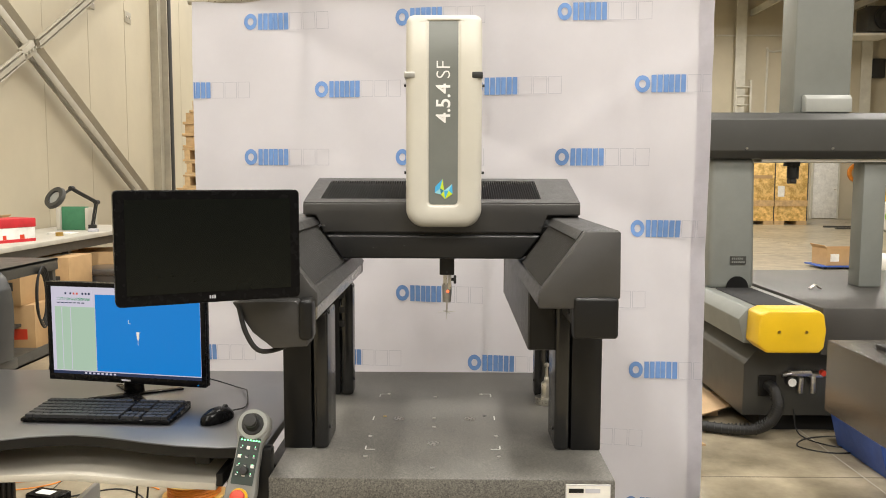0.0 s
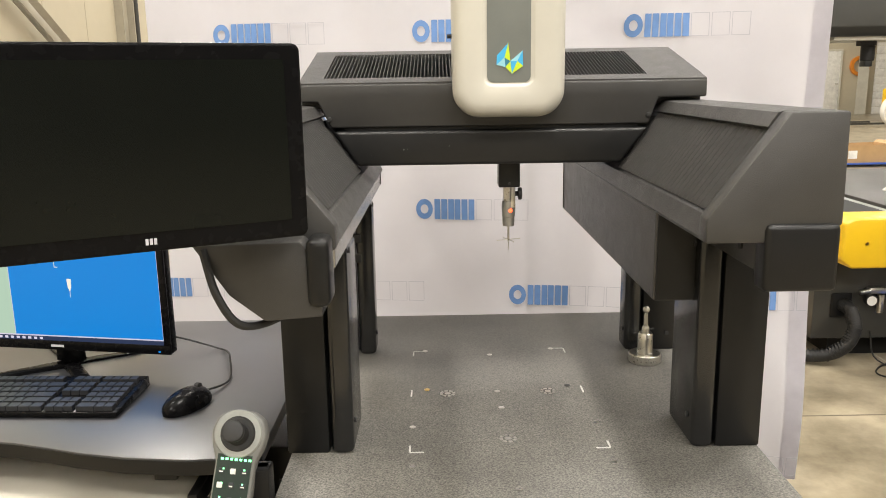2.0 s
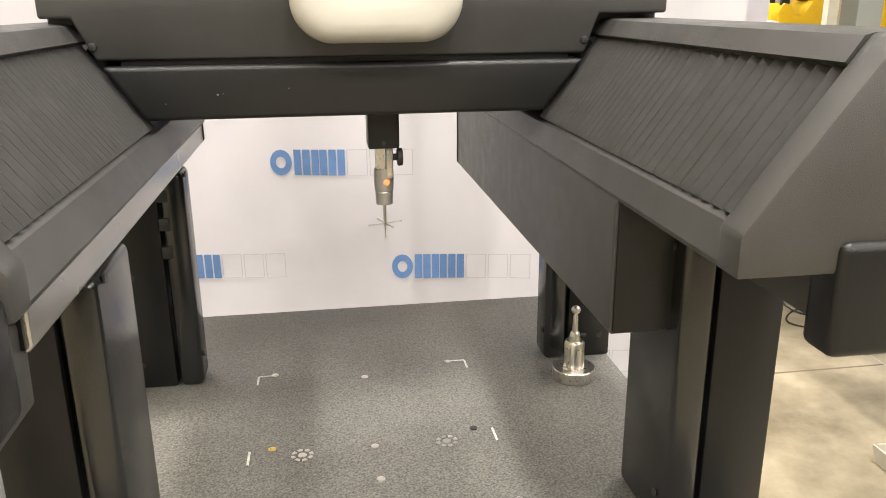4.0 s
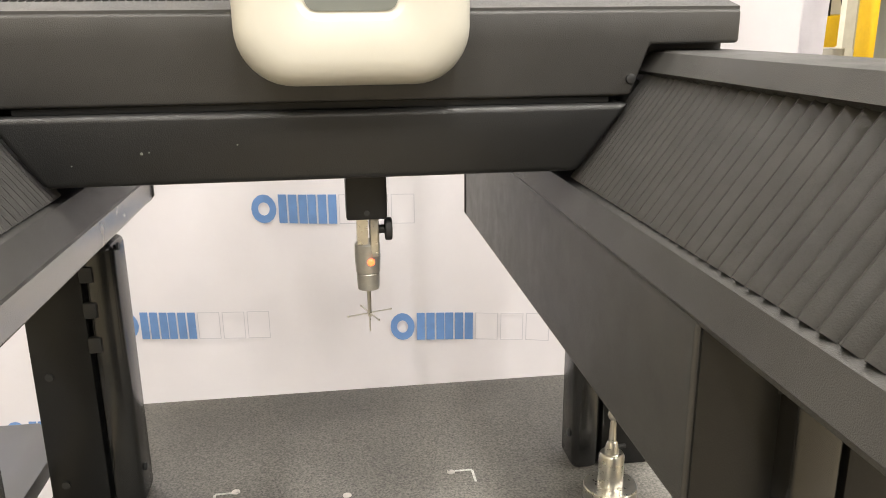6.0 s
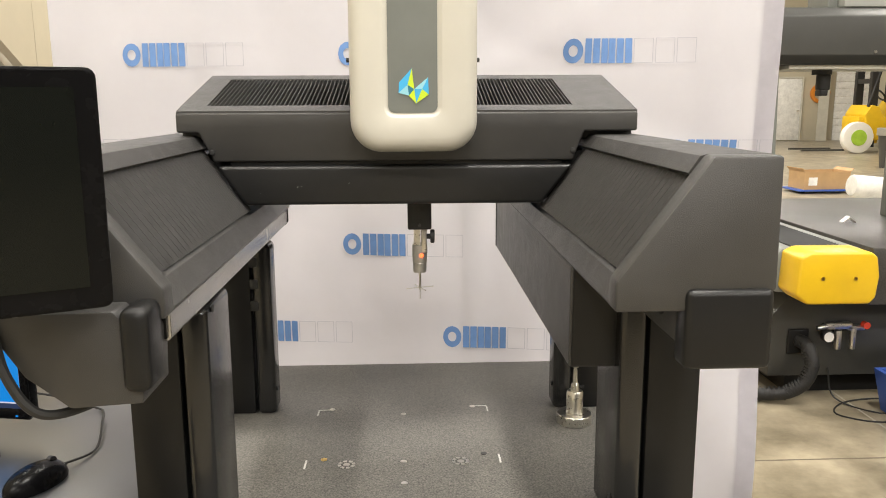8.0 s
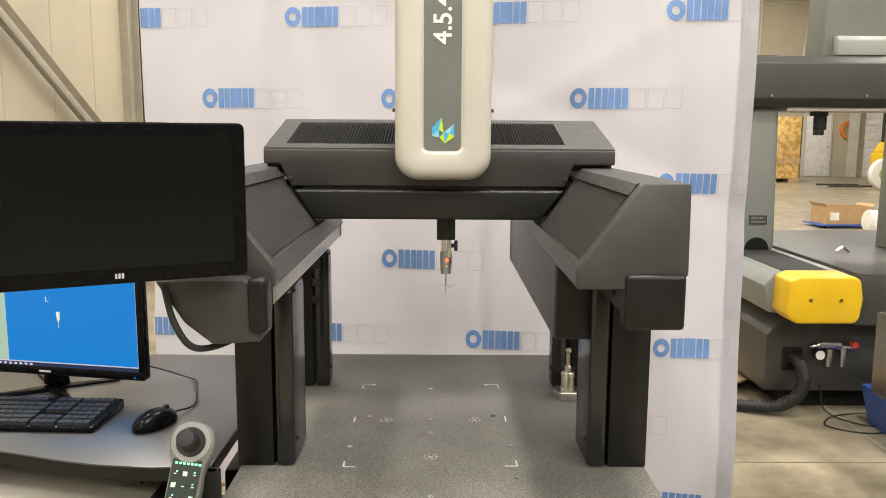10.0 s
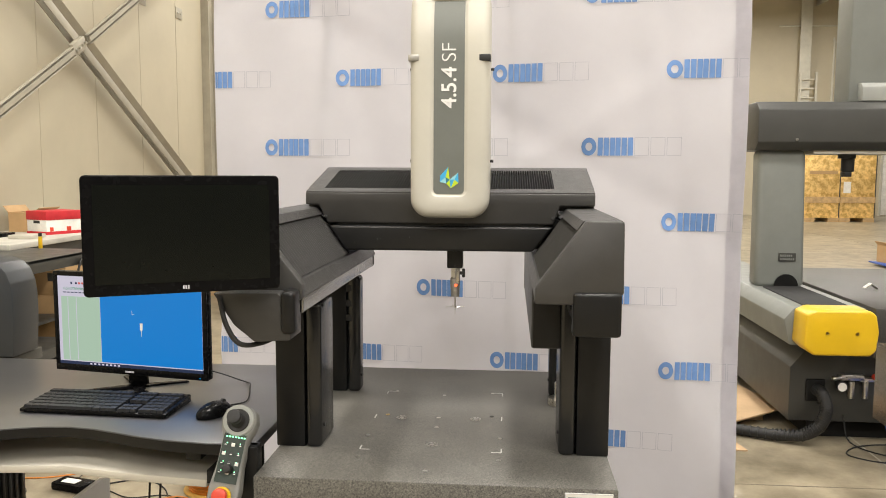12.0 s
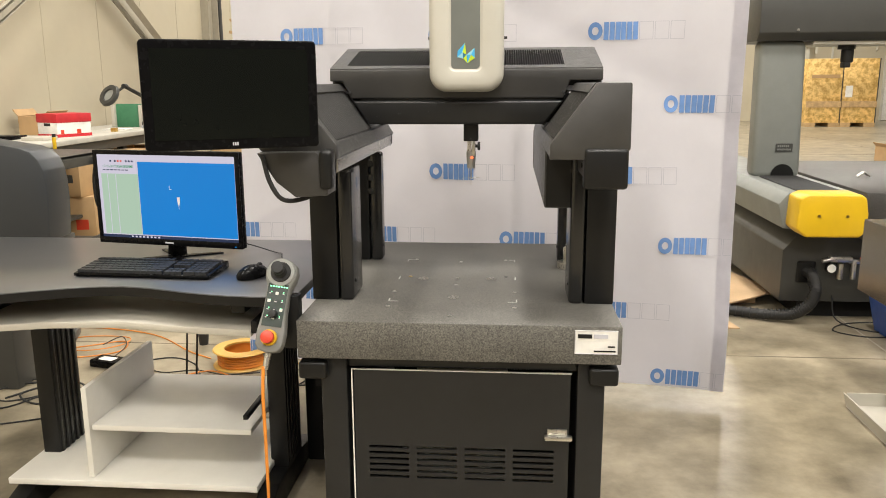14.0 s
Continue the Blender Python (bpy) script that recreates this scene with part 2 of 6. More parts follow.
def single(name, bm, material, label="", category="", group="", kind=""):
    return tagged(mesh_ob(name, bm, material), label, category, group, kind)


# ---- the hall ----
HX0, HX1, HY0, HY1, HZ = -4.2, 16.0, -12.0, 28.0, 7.6
floor = single("floor", bm_box(HX0 - 0.3, HX1 + 0.3, HY0 - 0.3, HY1 + 0.3, -0.2, 0), M_FLOOR, "polished tan concrete hall floor with saw-cut joints", "floor", kind="structure")
wall_west = single("wall_west", bm_box(HX0 - 0.2, HX0, HY0, HY1, 0, HZ), M_WALL, "cream insulated metal panel wall", "wall", kind="structure")
wall_east = single("wall_east", bm_box(HX1, HX1 + 0.2, HY0, HY1, 0, HZ), M_WALL, "cream metal panel wall", "wall", kind="structure")
wall_north = single("wall_north", bm_box(HX0, HX1, HY1, HY1 + 0.2, 0, HZ), M_WALL, "cream metal panel wall at the far end", "wall", kind="structure")
# Added out of view; its dark colour keeps reflections on the screens low.
wall_south = single("wall_south", bm_box(HX0, HX1, HY0 - 0.2, HY0, 0, HZ), M_DWALL, "unseen end wall, made dark to keep reflections low", "wall", kind="structure")
ceiling = single("ceiling", bm_box(HX0, HX1, HY0, HY1, HZ, HZ + 0.2), M_CEIL, "grey metal roof deck", "ceiling", kind="structure")


def high_bay(x, y, watts=1.0):
    t = thing("ceiling_lamp", (x, y, HZ - 0.9), "white linear high-bay lamp hung from the roof", "ceiling lamp", "high-bay lamps")
    part("housing", bm_box(x - 0.25, x + 0.25, y - 0.65, y + 0.65, HZ - 0.86, HZ - 0.78, 0.01), M_STEELPAINT, t)
    part("diffuser", bm_box(x - 0.22, x + 0.22, y - 0.62, y + 0.62, HZ - 0.875, HZ - 0.862), M_LAMP, t, "glowing warm white diffuser")
    for dy in (-0.5, 0.5):
        part("hanger", bm_cyl((x, y + dy, HZ - 0.78), (x, y + dy, HZ), 0.006, n=8), M_STEELPAINT, t)
    d = bpy.data.lights.new("high_bay_light", "AREA")
    d.shape, d.size, d.size_y, d.energy, d.color = "RECTANGLE", 0.5, 1.3, LAMP_W * watts, LAMP_C
    o = new("high_bay_light", d)
    o.matrix_basis = pose(x, y, HZ - 0.89)


LAMP_W, LAMP_C = 176.0, (1.0, 0.95, 0.88)
# Rows below y 0 are unseen lamps, added to brighten the front faces.
for lx in (-2.7, 0.9, 4.8, 9.4):
    for ly in (-8.0, -3.2, 1.0, 5.6, 11.0, 17.0, 23.5):
        high_bay(lx, ly, 1.6 if (lx, ly) == (0.9, 1.0) else 1.2 if ly < 0 else 1.4 if ly > 15 else 0.85)

# ---- measuring machine ----
GX0, GX1, GY0, GY1, GZ = -0.427, 0.373, 1.765, 2.765, 0.746
BY, BX0, BX1 = 2.30, -0.441, 0.366      # bridge: front face and ends
CX = -0.03                              # carriage centre
machine = thing("measuring_machine", (-0.027, 2.26, 0), "black shop-floor measuring machine with cream head over dark granite", "measuring machine")
granite = part("granite_table", bm_box(GX0, GX1, GY0, GY1, 0.648, GZ, 0.004), M_GRAN, machine, "speckled dark grey granite table")

# base cabinet
for nm, b in (("side_panel", (-0.378, -0.31, 1.80, 2.70, 0, 0.645)), ("side_panel", (0.272, 0.34, 1.80, 2.70, 0, 0.645)), ("top_rail", (-0.309, 0.271, 1.812, 1.86, 0.612, 0.645)),
              ("bottom_rail", (-0.309, 0.271, 1.812, 1.86, 0, 0.06)), ("back_panel", (-0.309, 0.271, 2.60, 2.68, 0, 0.645))):
    part(nm, bm_box(*b, 0.005), M_DARK, machine, "charcoal sheet-steel base cabinet panel")


def vent_door():
    x0, x1, z0, z1 = -0.293, 0.255, 0.07, 0.606
    rows, cols = 6, 4
    sx = [(-0.258 + i * 0.124, -0.258 + i * 0.124 + 0.104) for i in range(cols)]
    zs = [(0.394 - k * 0.0165, 0.394 - k * 0.0165 + 0.0075) for k in range(rows)]
    bits = [bm_box(x0, x1, 1.803, 1.809, 0.4015, z1), bm_box(x0, x1, 1.803, 1.809, z0, zs[-1][0])]
    for k in range(rows):
        xs = [x0] + [v for s in sx for v in s] + [x1]
        for i in range(0, len(xs), 2):
            bits.append(bm_box(xs[i], xs[i + 1], 1.803, 1.809, *zs[k]))
        if k + 1 < rows:
            bits.append(bm_box(x0, x1, 1.803, 1.809, zs[k + 1][1], zs[k][0]))
    return join(*bits)


door = part("door", vent_door(), M_DARK, machine, "charcoal steel door with rows of vent slots")
part("gasket", join(bm_box(-0.2995, -0.2965, 1.8, 1.806, 0.07, 0.61), bm_box(-0.2995, 0.258, 1.8, 1.806, 0.6085, 0.6105)), M_SHELF, door, "pale edge seal")
part("handle", join(bm_box(0.192, 0.262, 1.782, 1.798, 0.436, 0.449, 0.004), bm_box(0.2, 0.25, 1.796, 1.803, 0.442, 0.462, 0.002)), M_STEEL, door, "bright steel swing handle")
for x0 in (-0.43, 0.298):
    part("lift_block", bm_box(x0, x0 + 0.072, 1.775, 1.86, 0.588, 0.634, 0.008, 3), M_BLACK, machine, "black rounded lifting block")
for x0 in (-0.395, 0.3):
    part("foot", bm_box(x0, x0 + 0.07, 1.81, 1.9, 0, 0.05, 0.008), M_BLACK, machine)
part("electronics_box", bm_box(-0.19, 0.1, 2.3, 2.5, 0.05, 0.5, 0.004), M_SHELF, machine, "pale electronics box inside the base")
part("power_supply", bm_box(-0.2, 0.0, 2.0, 2.2, 0.28, 0.36, 0.01), M_SHELF, machine, "pale power supply inside the base")

# price card on the table's edge
card = thing("price_card", (0.311, 1.762, 0.676), "white card with dark print taped to the granite edge", "card")
part("sheet", bm_box(0.259, 0.362, 1.7625, 1.7642, 0.676, 0.736), M_PAPER, card)
for a, b, c, d, mt in ((0.266, 0.3, 0.7165, 0.7265, M_BLACK), (0.304, 0.338, 0.7165, 0.7265, M_GREYINK), (0.338, 0.355, 0.694, 0.6975, M_BLACK), (0.305, 0.357, 0.6825, 0.686, M_BLACK)):
    part("print_bar", bm_box(a, b, 1.7612, 1.7622, c, d), mt, card, "print too small to read")
part("border", join(bm_box(0.2595, 0.3615, 1.7612, 1.7622, 0.7345, 0.7355), bm_box(0.2595, 0.3615, 1.7612, 1.7622, 0.6765, 0.6775),
                    bm_box(0.2595, 0.2605, 1.7612, 1.7622, 0.6776, 0.7344), bm_box(0.3605, 0.3615, 1.7612, 1.7622, 0.6776, 0.7344)), M_GREYINK, card)


# columns: an outer case and a rounded inner case with a groove between
def column(side, front, top):
    s = 1 if side > 0 else -1
    xo, xi = (0.374, 0.256) if s > 0 else (-0.432, -0.318)
    y0, y1 = (1.958, 2.085) if front else (2.455, 2.56)
    xm = xi + s * 0.042
    a = bm_box(min(xo, xm), max(xo, xm), y0 + 0.004, y1 - 0.004, GZ, top, 0.004)
    b = bm_box(min(xi, xm - s * 0.004), max(xi, xm - s * 0.004), y0, y1 + 0.012 if front else y0 + 0.062, GZ, top if s > 0 else 1.102, 0.010, 3)
    c = part("column", a, M_BLACK, machine, "black column case")
    part("inner_case", b, M_BLKSATIN, c, "black rounded inner case")
    if not front:
        for z in (GZ + 0.22, GZ + 0.265, GZ + 0.31):
            part("cable_clip", bm_box(min(xm, xm - s * 0.016), max(xm, xm - s * 0.016), y0 - 0.003, y0 + 0.006, z, z + 0.02, 0.002), M_RUB, c)
        for z in (GZ + 0.04, GZ + 0.19):
            part("screw", bm_cyl((xo - s * 0.02, y0 + 0.004, z), (xo - s * 0.02, y0 + 0.0015, z), 0.005, n=10), M_RUB, c)
    for z in (GZ + 0.05, top - 0.05):
        yy = (y0 + y1) / 2 - 0.035
        part("screw", bm_cyl((xi - s * 0.0005, yy, z), (xi - s * 0.003, yy, z), 0.005, n=10), M_RUB, c)


# rail profiles across x and z: top cover, slope with bellows, lip
def rail(s, xin, xap, xout, zlow, name, xw, yw0, yw1, lip, web_paint):
    """s: +1 for the rail whose slope looks to lower x."""
    ztip, ztop = 1.147, 1.320
    y0, y1 = 1.742, 2.95 if s > 0 else 2.66
    r = part(name, bm_prism([(xin - s * (lip - 0.003), ztip), (xin - s * lip, ztip + 0.006), (xin + s * 0.010, ztip + 0.034), (xin + s * 0.014, ztip + 0.036), (xin + s * 0.045, ztip + 0.036), (xap + s * 0.03, ztop - 0.04), (xap + s * 0.03, ztop - 0.012), (xout, ztop - 0.012), (xout, ztip + 0.02), (xout - s * 0.02, ztip)], "y", y0 + 0.03, y1), M_COVER, machine, "dark grey sheet-metal rail case")
    part("end_cap", bm_prism([(xin - s * lip, ztip), (xin - s * lip, ztip + 0.034), (xap, ztop), (xout, ztop), (xout + s * 0.002, ztip + 0.024), (xout - s * 0.03, ztip)], "y", y0, y0 + 0.034, 0.004), M_COVER, r, "dark grey slanted end cap")
    part("top_cover", bm_prism([(xap - s * 0.017, ztop - 0.021), (xap - s * 0.004, ztop - 0.002), (xap + s * 0.004, ztop), (xout, ztop), (xout, ztop - 0.01), (xap + s * 0.006, ztop - 0.008), (xap - s * 0.010, ztop - 0.026)], "y", y0 + 0.034, y1), M_COVER, r, "dark grey folded top cover")
    part("web", bm_prism([(xw + s * 0.002, ztip + 0.003), (xw, ztip - 0.002), (xw, zlow + 0.004), (xw + s * 0.004, zlow), (xin + s * 0.075, zlow), (xin + s * 0.075, ztip + 0.003)], "y", yw0, yw1, 0.003, 3), web_paint, r, "grey rail side plate")
    part("edge_trim", bm_prism([(xw - s * 0.0015, ztip - 0.002), (xw - s * 0.0015, zlow + 0.006), (xw + s * 0.005, zlow - 0.002), (xw + s * 0.03, zlow - 0.002), (xw + s * 0.03, ztip - 0.002)], "y", yw1, yw1 + 0.005), M_RUB, r, "black rubber edge trim")
    # Shade under the overhang, put in as a black sheet before the web.
    part("shade_plate", bm_box(min(xw + s * 0.004, xw + s * 0.07), max(xw + s * 0.004, xw + s * 0.07), yw0 - 0.004, yw0 - 0.001, zlow + 0.004, ztip - 0.002), M_BLACK, r, "black plate standing in for shade under the rail")
    # bellows folded along the rail
    for ya, yb, n in ((y0 + 0.042, BY + 0.03, 36), (BY + 0.27, y1 - 0.02, 16)):
        a0, a1 = Vector((xin + s * 0.0165, 0, ztip + 0.038)), Vector((xap - s * 0.004, 0, ztop - 0.022))
        nrm = Vector((-(a1 - a0).z * s, 0, (a1 - a0).x * s)).normalized()
        nrm = nrm if nrm.x * s < 0 else -nrm
        bm = bmesh.new()
        prev = None
        for k in range(n):
            for g, out in ((0.0, -0.006), (0.46, 0.0055), (0.54, 0.0055)):
                f = (k + g) / n
                y = ya + (yb - ya) * (1 - (1 - f) ** 1.35)
                d = nrm * out
                cur = [bm.verts.new((p.x + d.x, y, p.z + d.z)) for p in (a0, a1)]
                if prev:
                    bm.faces.new((prev[0], cur[0], cur[1], prev[1]))
                prev = cur
        bmesh.ops.solidify(bm, geom=bm.faces[:], thickness=0.001)
        part("bellows", bm, M_BEL, r, "black folded bellows")
    return r


rail_a = rail(1, 0.188, 0.291, 0.368, 0.998, "rail", 0.1885, 1.99, 2.95, 0.0, M_COVER)
rail_b = rail(-1, -0.312, -0.415, -0.49, 1.111, "rail", -0.3115, 1.78, 2.66, 0.007, M_SATIN)
for s in (1, -1):
    for front in (True, False):
        column(s, front, 1.147 if s > 0 else 1.145)


# end boxes below the caps
def end_box(x0, x1, z0, z1, parent):
    b = part("cable_box", bm_box(x0, x1, 1.735, 1.775, z0, z1, 0.008, 3), M_BLACK, parent, "black rounded cable box")
    part("neck", bm_box(x0 + 0.004, x1 - 0.03, 1.775, 1.965, z0 + 0.02, z1 + 0.03, 0.004), M_COVER, b)
    part("rubber_button", bm_cyl((x0 + 0.005, 1.83, (z0 + z1) / 2), (x0 + 0.001, 1.83, (z0 + z1) / 2), 0.006, n=12), M_RUB, b)


end_box(0.266, 0.366, 1.08, 1.173, rail_a)

# bridge
def bz(y):
    """Height of the sloping bridge top."""
    return 1.363 + (y - BY) / 0.29 * 0.071


def slab(x0, x1, y0, y1, drop=0.05):
    return bm_prism([(y0, bz(y0) - drop), (y0, bz(y0)), (y1, bz(y1)), (y1, bz(y1) - drop)], "x", x0, x1)


WX0, WX1, WY0, WY1 = BX0 + 0.046, BX1 - 0.110, BY + 0.04, BY + 0.25
bridge = part("bridge", join(
    bm_prism([(BX0, 1.361), (BX0, 1.327), (BX0 + 0.038, 1.327), (BX0 + 0.062, 1.276), (BX1 - 0.114, 1.276), (BX1 - 0.095, 1.327), (BX1, 1.327), (BX1, 1.361)], "y", BY, WY0, 0.004, 3),
    slab(BX0 + 0.001, BX1 - 0.001, BY + 0.003, WY0, 0.012),
    slab(BX0, WX0, WY0, WY1, 0.06), slab(WX1, BX1, WY0, WY1, 0.06),
    bm_prism([(WY1, 1.327), (WY1, bz(WY1)), (BY + 0.285, bz(BY + 0.285)), (BY + 0.292, bz(BY + 0.278)), (BY + 0.292, 1.327)], "x", BX0, BX1),
    bm_box(BX0 + 0.002, BX1 - 0.002, BY + 0.02, BY + 0.288, 1.327, 1.332)), M_COVER, machine, "dark grey textured bridge cover")
for xa, xb, n in ((WX0, CX - 0.075, 38), (CX + 0.075, WX1, 30)):
    bm = bmesh.new()
    prev = None
    for k in range(n):
        for g, d in ((0.0, -0.018), (0.4, -0.001), (0.65, -0.001)):
            x = xa + (xb - xa) * (k + g) / n
            cur = [bm.verts.new((x, y, bz(y) + d)) for y in (WY0, WY1)]
            if prev:
                bm.faces.new((prev[0], cur[0], cur[1], prev[1]))
            prev = cur
    bmesh.ops.solidify(bm, geom=bm.faces[:], thickness=0.0008)
    part("bellows", bm, M_BEL2, bridge, "black folded bellows in the bridge top")
part("beam", bm_prism([(BX0 + 0.067, 1.269), (BX0 + 0.113, 1.200), (BX1 - 0.168, 1.200), (BX1 - 0.114, 1.269)], "y", BY - 0.006, BY + 0.22, 0.007, 3), M_DARK, bridge, "dark lower beam of the bridge")
for x, z, r in ((-0.235, 1.232, 0.0022), (-0.228, 1.233, 0.0012), (-0.145, 1.238, 0.0013), (-0.3, 1.222, 0.001)):
    part("paint_chip", bm_cyl((x, BY - 0.0055, z), (x, BY - 0.0066, z), r * 0.7, n=5), M_STRIPE, bridge, "pale chip in the paint")
for x in (BX0 + 0.060, BX1 - 0.115):
    part("screw", bm_cyl((x, BY + 0.002, 1.293), (x, BY - 0.003, 1.293), 0.0052, n=12, bevel=0.001), M_RUB, bridge, "black button-head screw")

# Added block: stops the banner showing through the gap, which stays dark.
part("gap_filler", bm_box(BX0 + 0.09, BX1 - 0.135, BY + 0.006, BY + 0.2, 1.2695, 1.325), M_BLACK, bridge, "black filler block that keeps the gap dark")
for xa, xb in ((BX0 + 0.042, BX0 + 0.16), (BX1 - 0.20, BX1 - 0.09)):
    part("carriage", bm_box(xa, xb, BY + 0.036, BY + 0.24, 1.204, 1.29, 0.003), M_BLACK, bridge, "black carriage block")

# head: cream cover with a grey stripe
HYF = BY - 0.062


def rounded(x0, x1, z0, z1, r0, r1, n=8):
    """Outline in x and z with radius r0 below and r1 above."""
    out = []
    for cx, cz, r, a in ((x0 + r0, z0 + r0, r0, 180), (x1 - r0, z0 + r0, r0, 270), (x1 - r1, z1 - r1, r1, 0), (x0 + r1, z1 - r1, r1, 90)):
        out += [(cx + r * math.cos(radians(a + 90 * k / n)), cz + r * math.sin(radians(a + 90 * k / n))) for k in range(n + 1)]
    return out


def head_ring(x0, x1, z0, z1, r0, r1, heights, n=10):
    """A rounded outline with extra points up both straight sides."""
    p = rounded(x0, x1, z0, z1, r0, r1, n)
    k = 2 * n + 2
    return p[:k] + [(x1, z) for z in heights] + p[k:] + [(x0, z) for z in reversed(heights)]


CW, CZ0, CZ1 = 0.214, 1.295, 1.892
SIDE_Z = [1.45, 1.6, 1.72, 1.78, 1.81, 1.835, 1.855, 1.87]


def lean_back(z):
    """The front bends back towards the top."""
    return 0.03 * max(0.0, (z - (CZ1 - 0.13)) / 0.13) ** 1.6


def strips(bm, ring, n=10):
    """Close a ring with bands from side to side."""
    m = len(SIDE_Z)
    t = len(ring)
    left = [ring[k] for k in range(n, -1, -1)] + [ring[t - 1 - k] for k in range(m)] + [ring[t - 1 - m - k] for k in range(n + 1)]
    right = [ring[n + 1 + k] for k in range(n + 1 + m + n + 1)]
    for a, b, c, d in zip(left, right, left[1:], right[1:]):
        bm.faces.new((a, b, d, c))


sx0, sx1 = CX - 0.043, CX + 0.040


def head_shell():
    """A moulded cover with a soft front edge and a shallow channel for the stripe."""
    bm = bmesh.new()
    x0, x1 = CX - CW / 2, CX + CW / 2
    rings = []
    for inset, dy in ((0.0, 0.147), (0.0, 0.027), (0.0012, 0.019), (0.0045, 0.011), (0.0095, 0.005), (0.016, 0.0015), (0.024, 0.0)):
        rings.append([bm.verts.new((x, HYF - 0.007 + dy + (lean_back(z) if dy < 0.1 else 0), z)) for x, z in head_ring(x0 + inset, x1 - inset, CZ0 + inset, CZ1 - inset * 0.5, 0.052 - inset * 0.7, 0.022 - inset * 0.3, SIDE_Z)])
    for grow, dy in ((0.0085, 0.0003), (0.006, 0.0012), (0.0025, 0.0046), (0.0, 0.0052)):
        rings.append([bm.verts.new((x, HYF - 0.007 + dy + lean_back(z), z)) for x, z in head_ring(sx0 - grow, sx1 + grow, 1.360 - grow, CZ1 - 0.02 + grow * 0.4, 0.012 + grow, 0.004, SIDE_Z)])
    n = len(rings[0])
    for a, b in zip(rings, rings[1:]):
        for i in range(n):
            bm.faces.new((a[i], a[(i + 1) % n], b[(i + 1) % n], b[i]))
    bm.faces.new(rings[0])
    strips(bm, rings[-1])
    bmesh.ops.recalc_face_normals(bm, faces=bm.faces[:])
    return bm


def stripe_bm():
    bm = bmesh.new()
    ring = [bm.verts.new((x, HYF - 0.003 + lean_back(z), z)) for x, z in head_ring(sx0 + 0.0005, sx1 - 0.0005, 1.3605, CZ1 - 0.0205, 0.0115, 0.004, SIDE_Z)]
    strips(bm, ring)
    bmesh.ops.recalc_face_normals(bm, faces=bm.faces[:])
    ret = bmesh.ops.extrude_face_region(bm, geom=bm.faces[:])
    bmesh.ops.translate(bm, verts=[v for v in ret["geom"] if isinstance(v, bmesh.types.BMVert)], vec=(0, 0.004, 0))
    bmesh.ops.recalc_face_normals(bm, faces=bm.faces[:])
    return bm


head = part("head_cover", head_shell(), M_CREAM, machine, "cream moulded plastic head cover")
stripe = part("stripe", stripe_bm(), M_STRIPE, head, "grey stripe down the head")
for x, mt, lb in ((CX - CW / 2 - 0.004, M_ALU, "silver tape"), (CX + CW / 2 - 0.029, M_RUB, "black clip")):
    part("clip", bm_box(x, x + 0.03, HYF - 0.0085, HYF + 0.05, 1.712, 1.729, 0.002), mt, head, lb)
for x in (CX - CW / 2 - 0.004, CX + CW / 2 + 0.004):
    for z in (1.45, 1.70):
        part("screw", bm_cyl((x - 0.005, HYF + 0.08, z), (x + 0.005, HYF + 0.08, z), 0.004, n=10), M_RUB, head)


def lettering(name, body, size, m, material, parent, label, weight=0.0):
    cu = bpy.data.curves.new(name, "FONT")
    cu.body, cu.size, cu.extrude, cu.align_x, cu.align_y = body, size, 0.0004, "CENTER", "CENTER"
    cu.offset = weight
    tmp = bpy.data.objects.new(name, cu)
    me = bpy.data.meshes.new_from_object(tmp)
    bpy.data.objects.remove(tmp)
    bm = bmesh.new()
    bm.from_mesh(me)
    bm.transform(m)
    return part(name, bm, material, parent, label)


lettering("numerals", "4.5.4", 0.056, pose(CX, HYF - 0.0036, 1.643, 90, -90, 0), M_WHITE, stripe, "white numerals 4.5.4", 0.0008)
lettering("letters", "SF", 0.056, pose(CX, HYF - 0.0036, 1.735, 90, -90, 0), M_WHITE, stripe, "white letters SF", -0.0006)


def facet(pts, material):
    z0, sc = 1.377, 0.05
    bm = bm_prism([(CX + (u - 0.5) * sc, z0 + v * sc * 1.06) for u, v in pts], "y", HYF - 0.0042, HYF - 0.003)
    part("emblem_facet", bm, material, stripe)


facet([(0.0, 0.3), (0.02, 0.62), (0.44, 1.05), (0.30, 0.55)], M_SKY)
facet([(0.44, 1.05), (0.52, 0.42), (0.30, 0.55)], M_LIME)
facet([(0.0, 0.3), (0.30, 0.55), (0.34, 0.22)], M_PALE)
facet([(0.34, 0.22), (0.30, 0.55), (0.52, 0.42)], M_TEAL)
facet([(0.52, 0.42), (0.98, 0.78), (0.78, 0.42)], M_PALE)
facet([(0.98, 0.78), (1.0, 0.25), (0.78, 0.42)], M_SKY)
facet([(0.34, 0.22), (0.52, 0.42), (0.58, -0.02)], M_LIME)
facet([(0.58, -0.02), (0.52, 0.42), (0.78, 0.42)], M_SKY)
facet([(0.58, -0.02), (0.78, 0.42), (1.0, 0.25)], M_LIME)

# ram and probe
RX, RY, RZ = CX + 0.009, BY + 0.06, 1.147
ram = part("ram", bm_box(RX - 0.022, RX + 0.022, RY - 0.024, RY + 0.024, RZ, 1.325, 0.003), M_BLACK, machine, "black square ram")
part("screw", bm_cyl((RX, RY - 0.0255, RZ + 0.008), (RX, RY - 0.0235, RZ + 0.008), 0.003, n=10), M_RUB, ram)
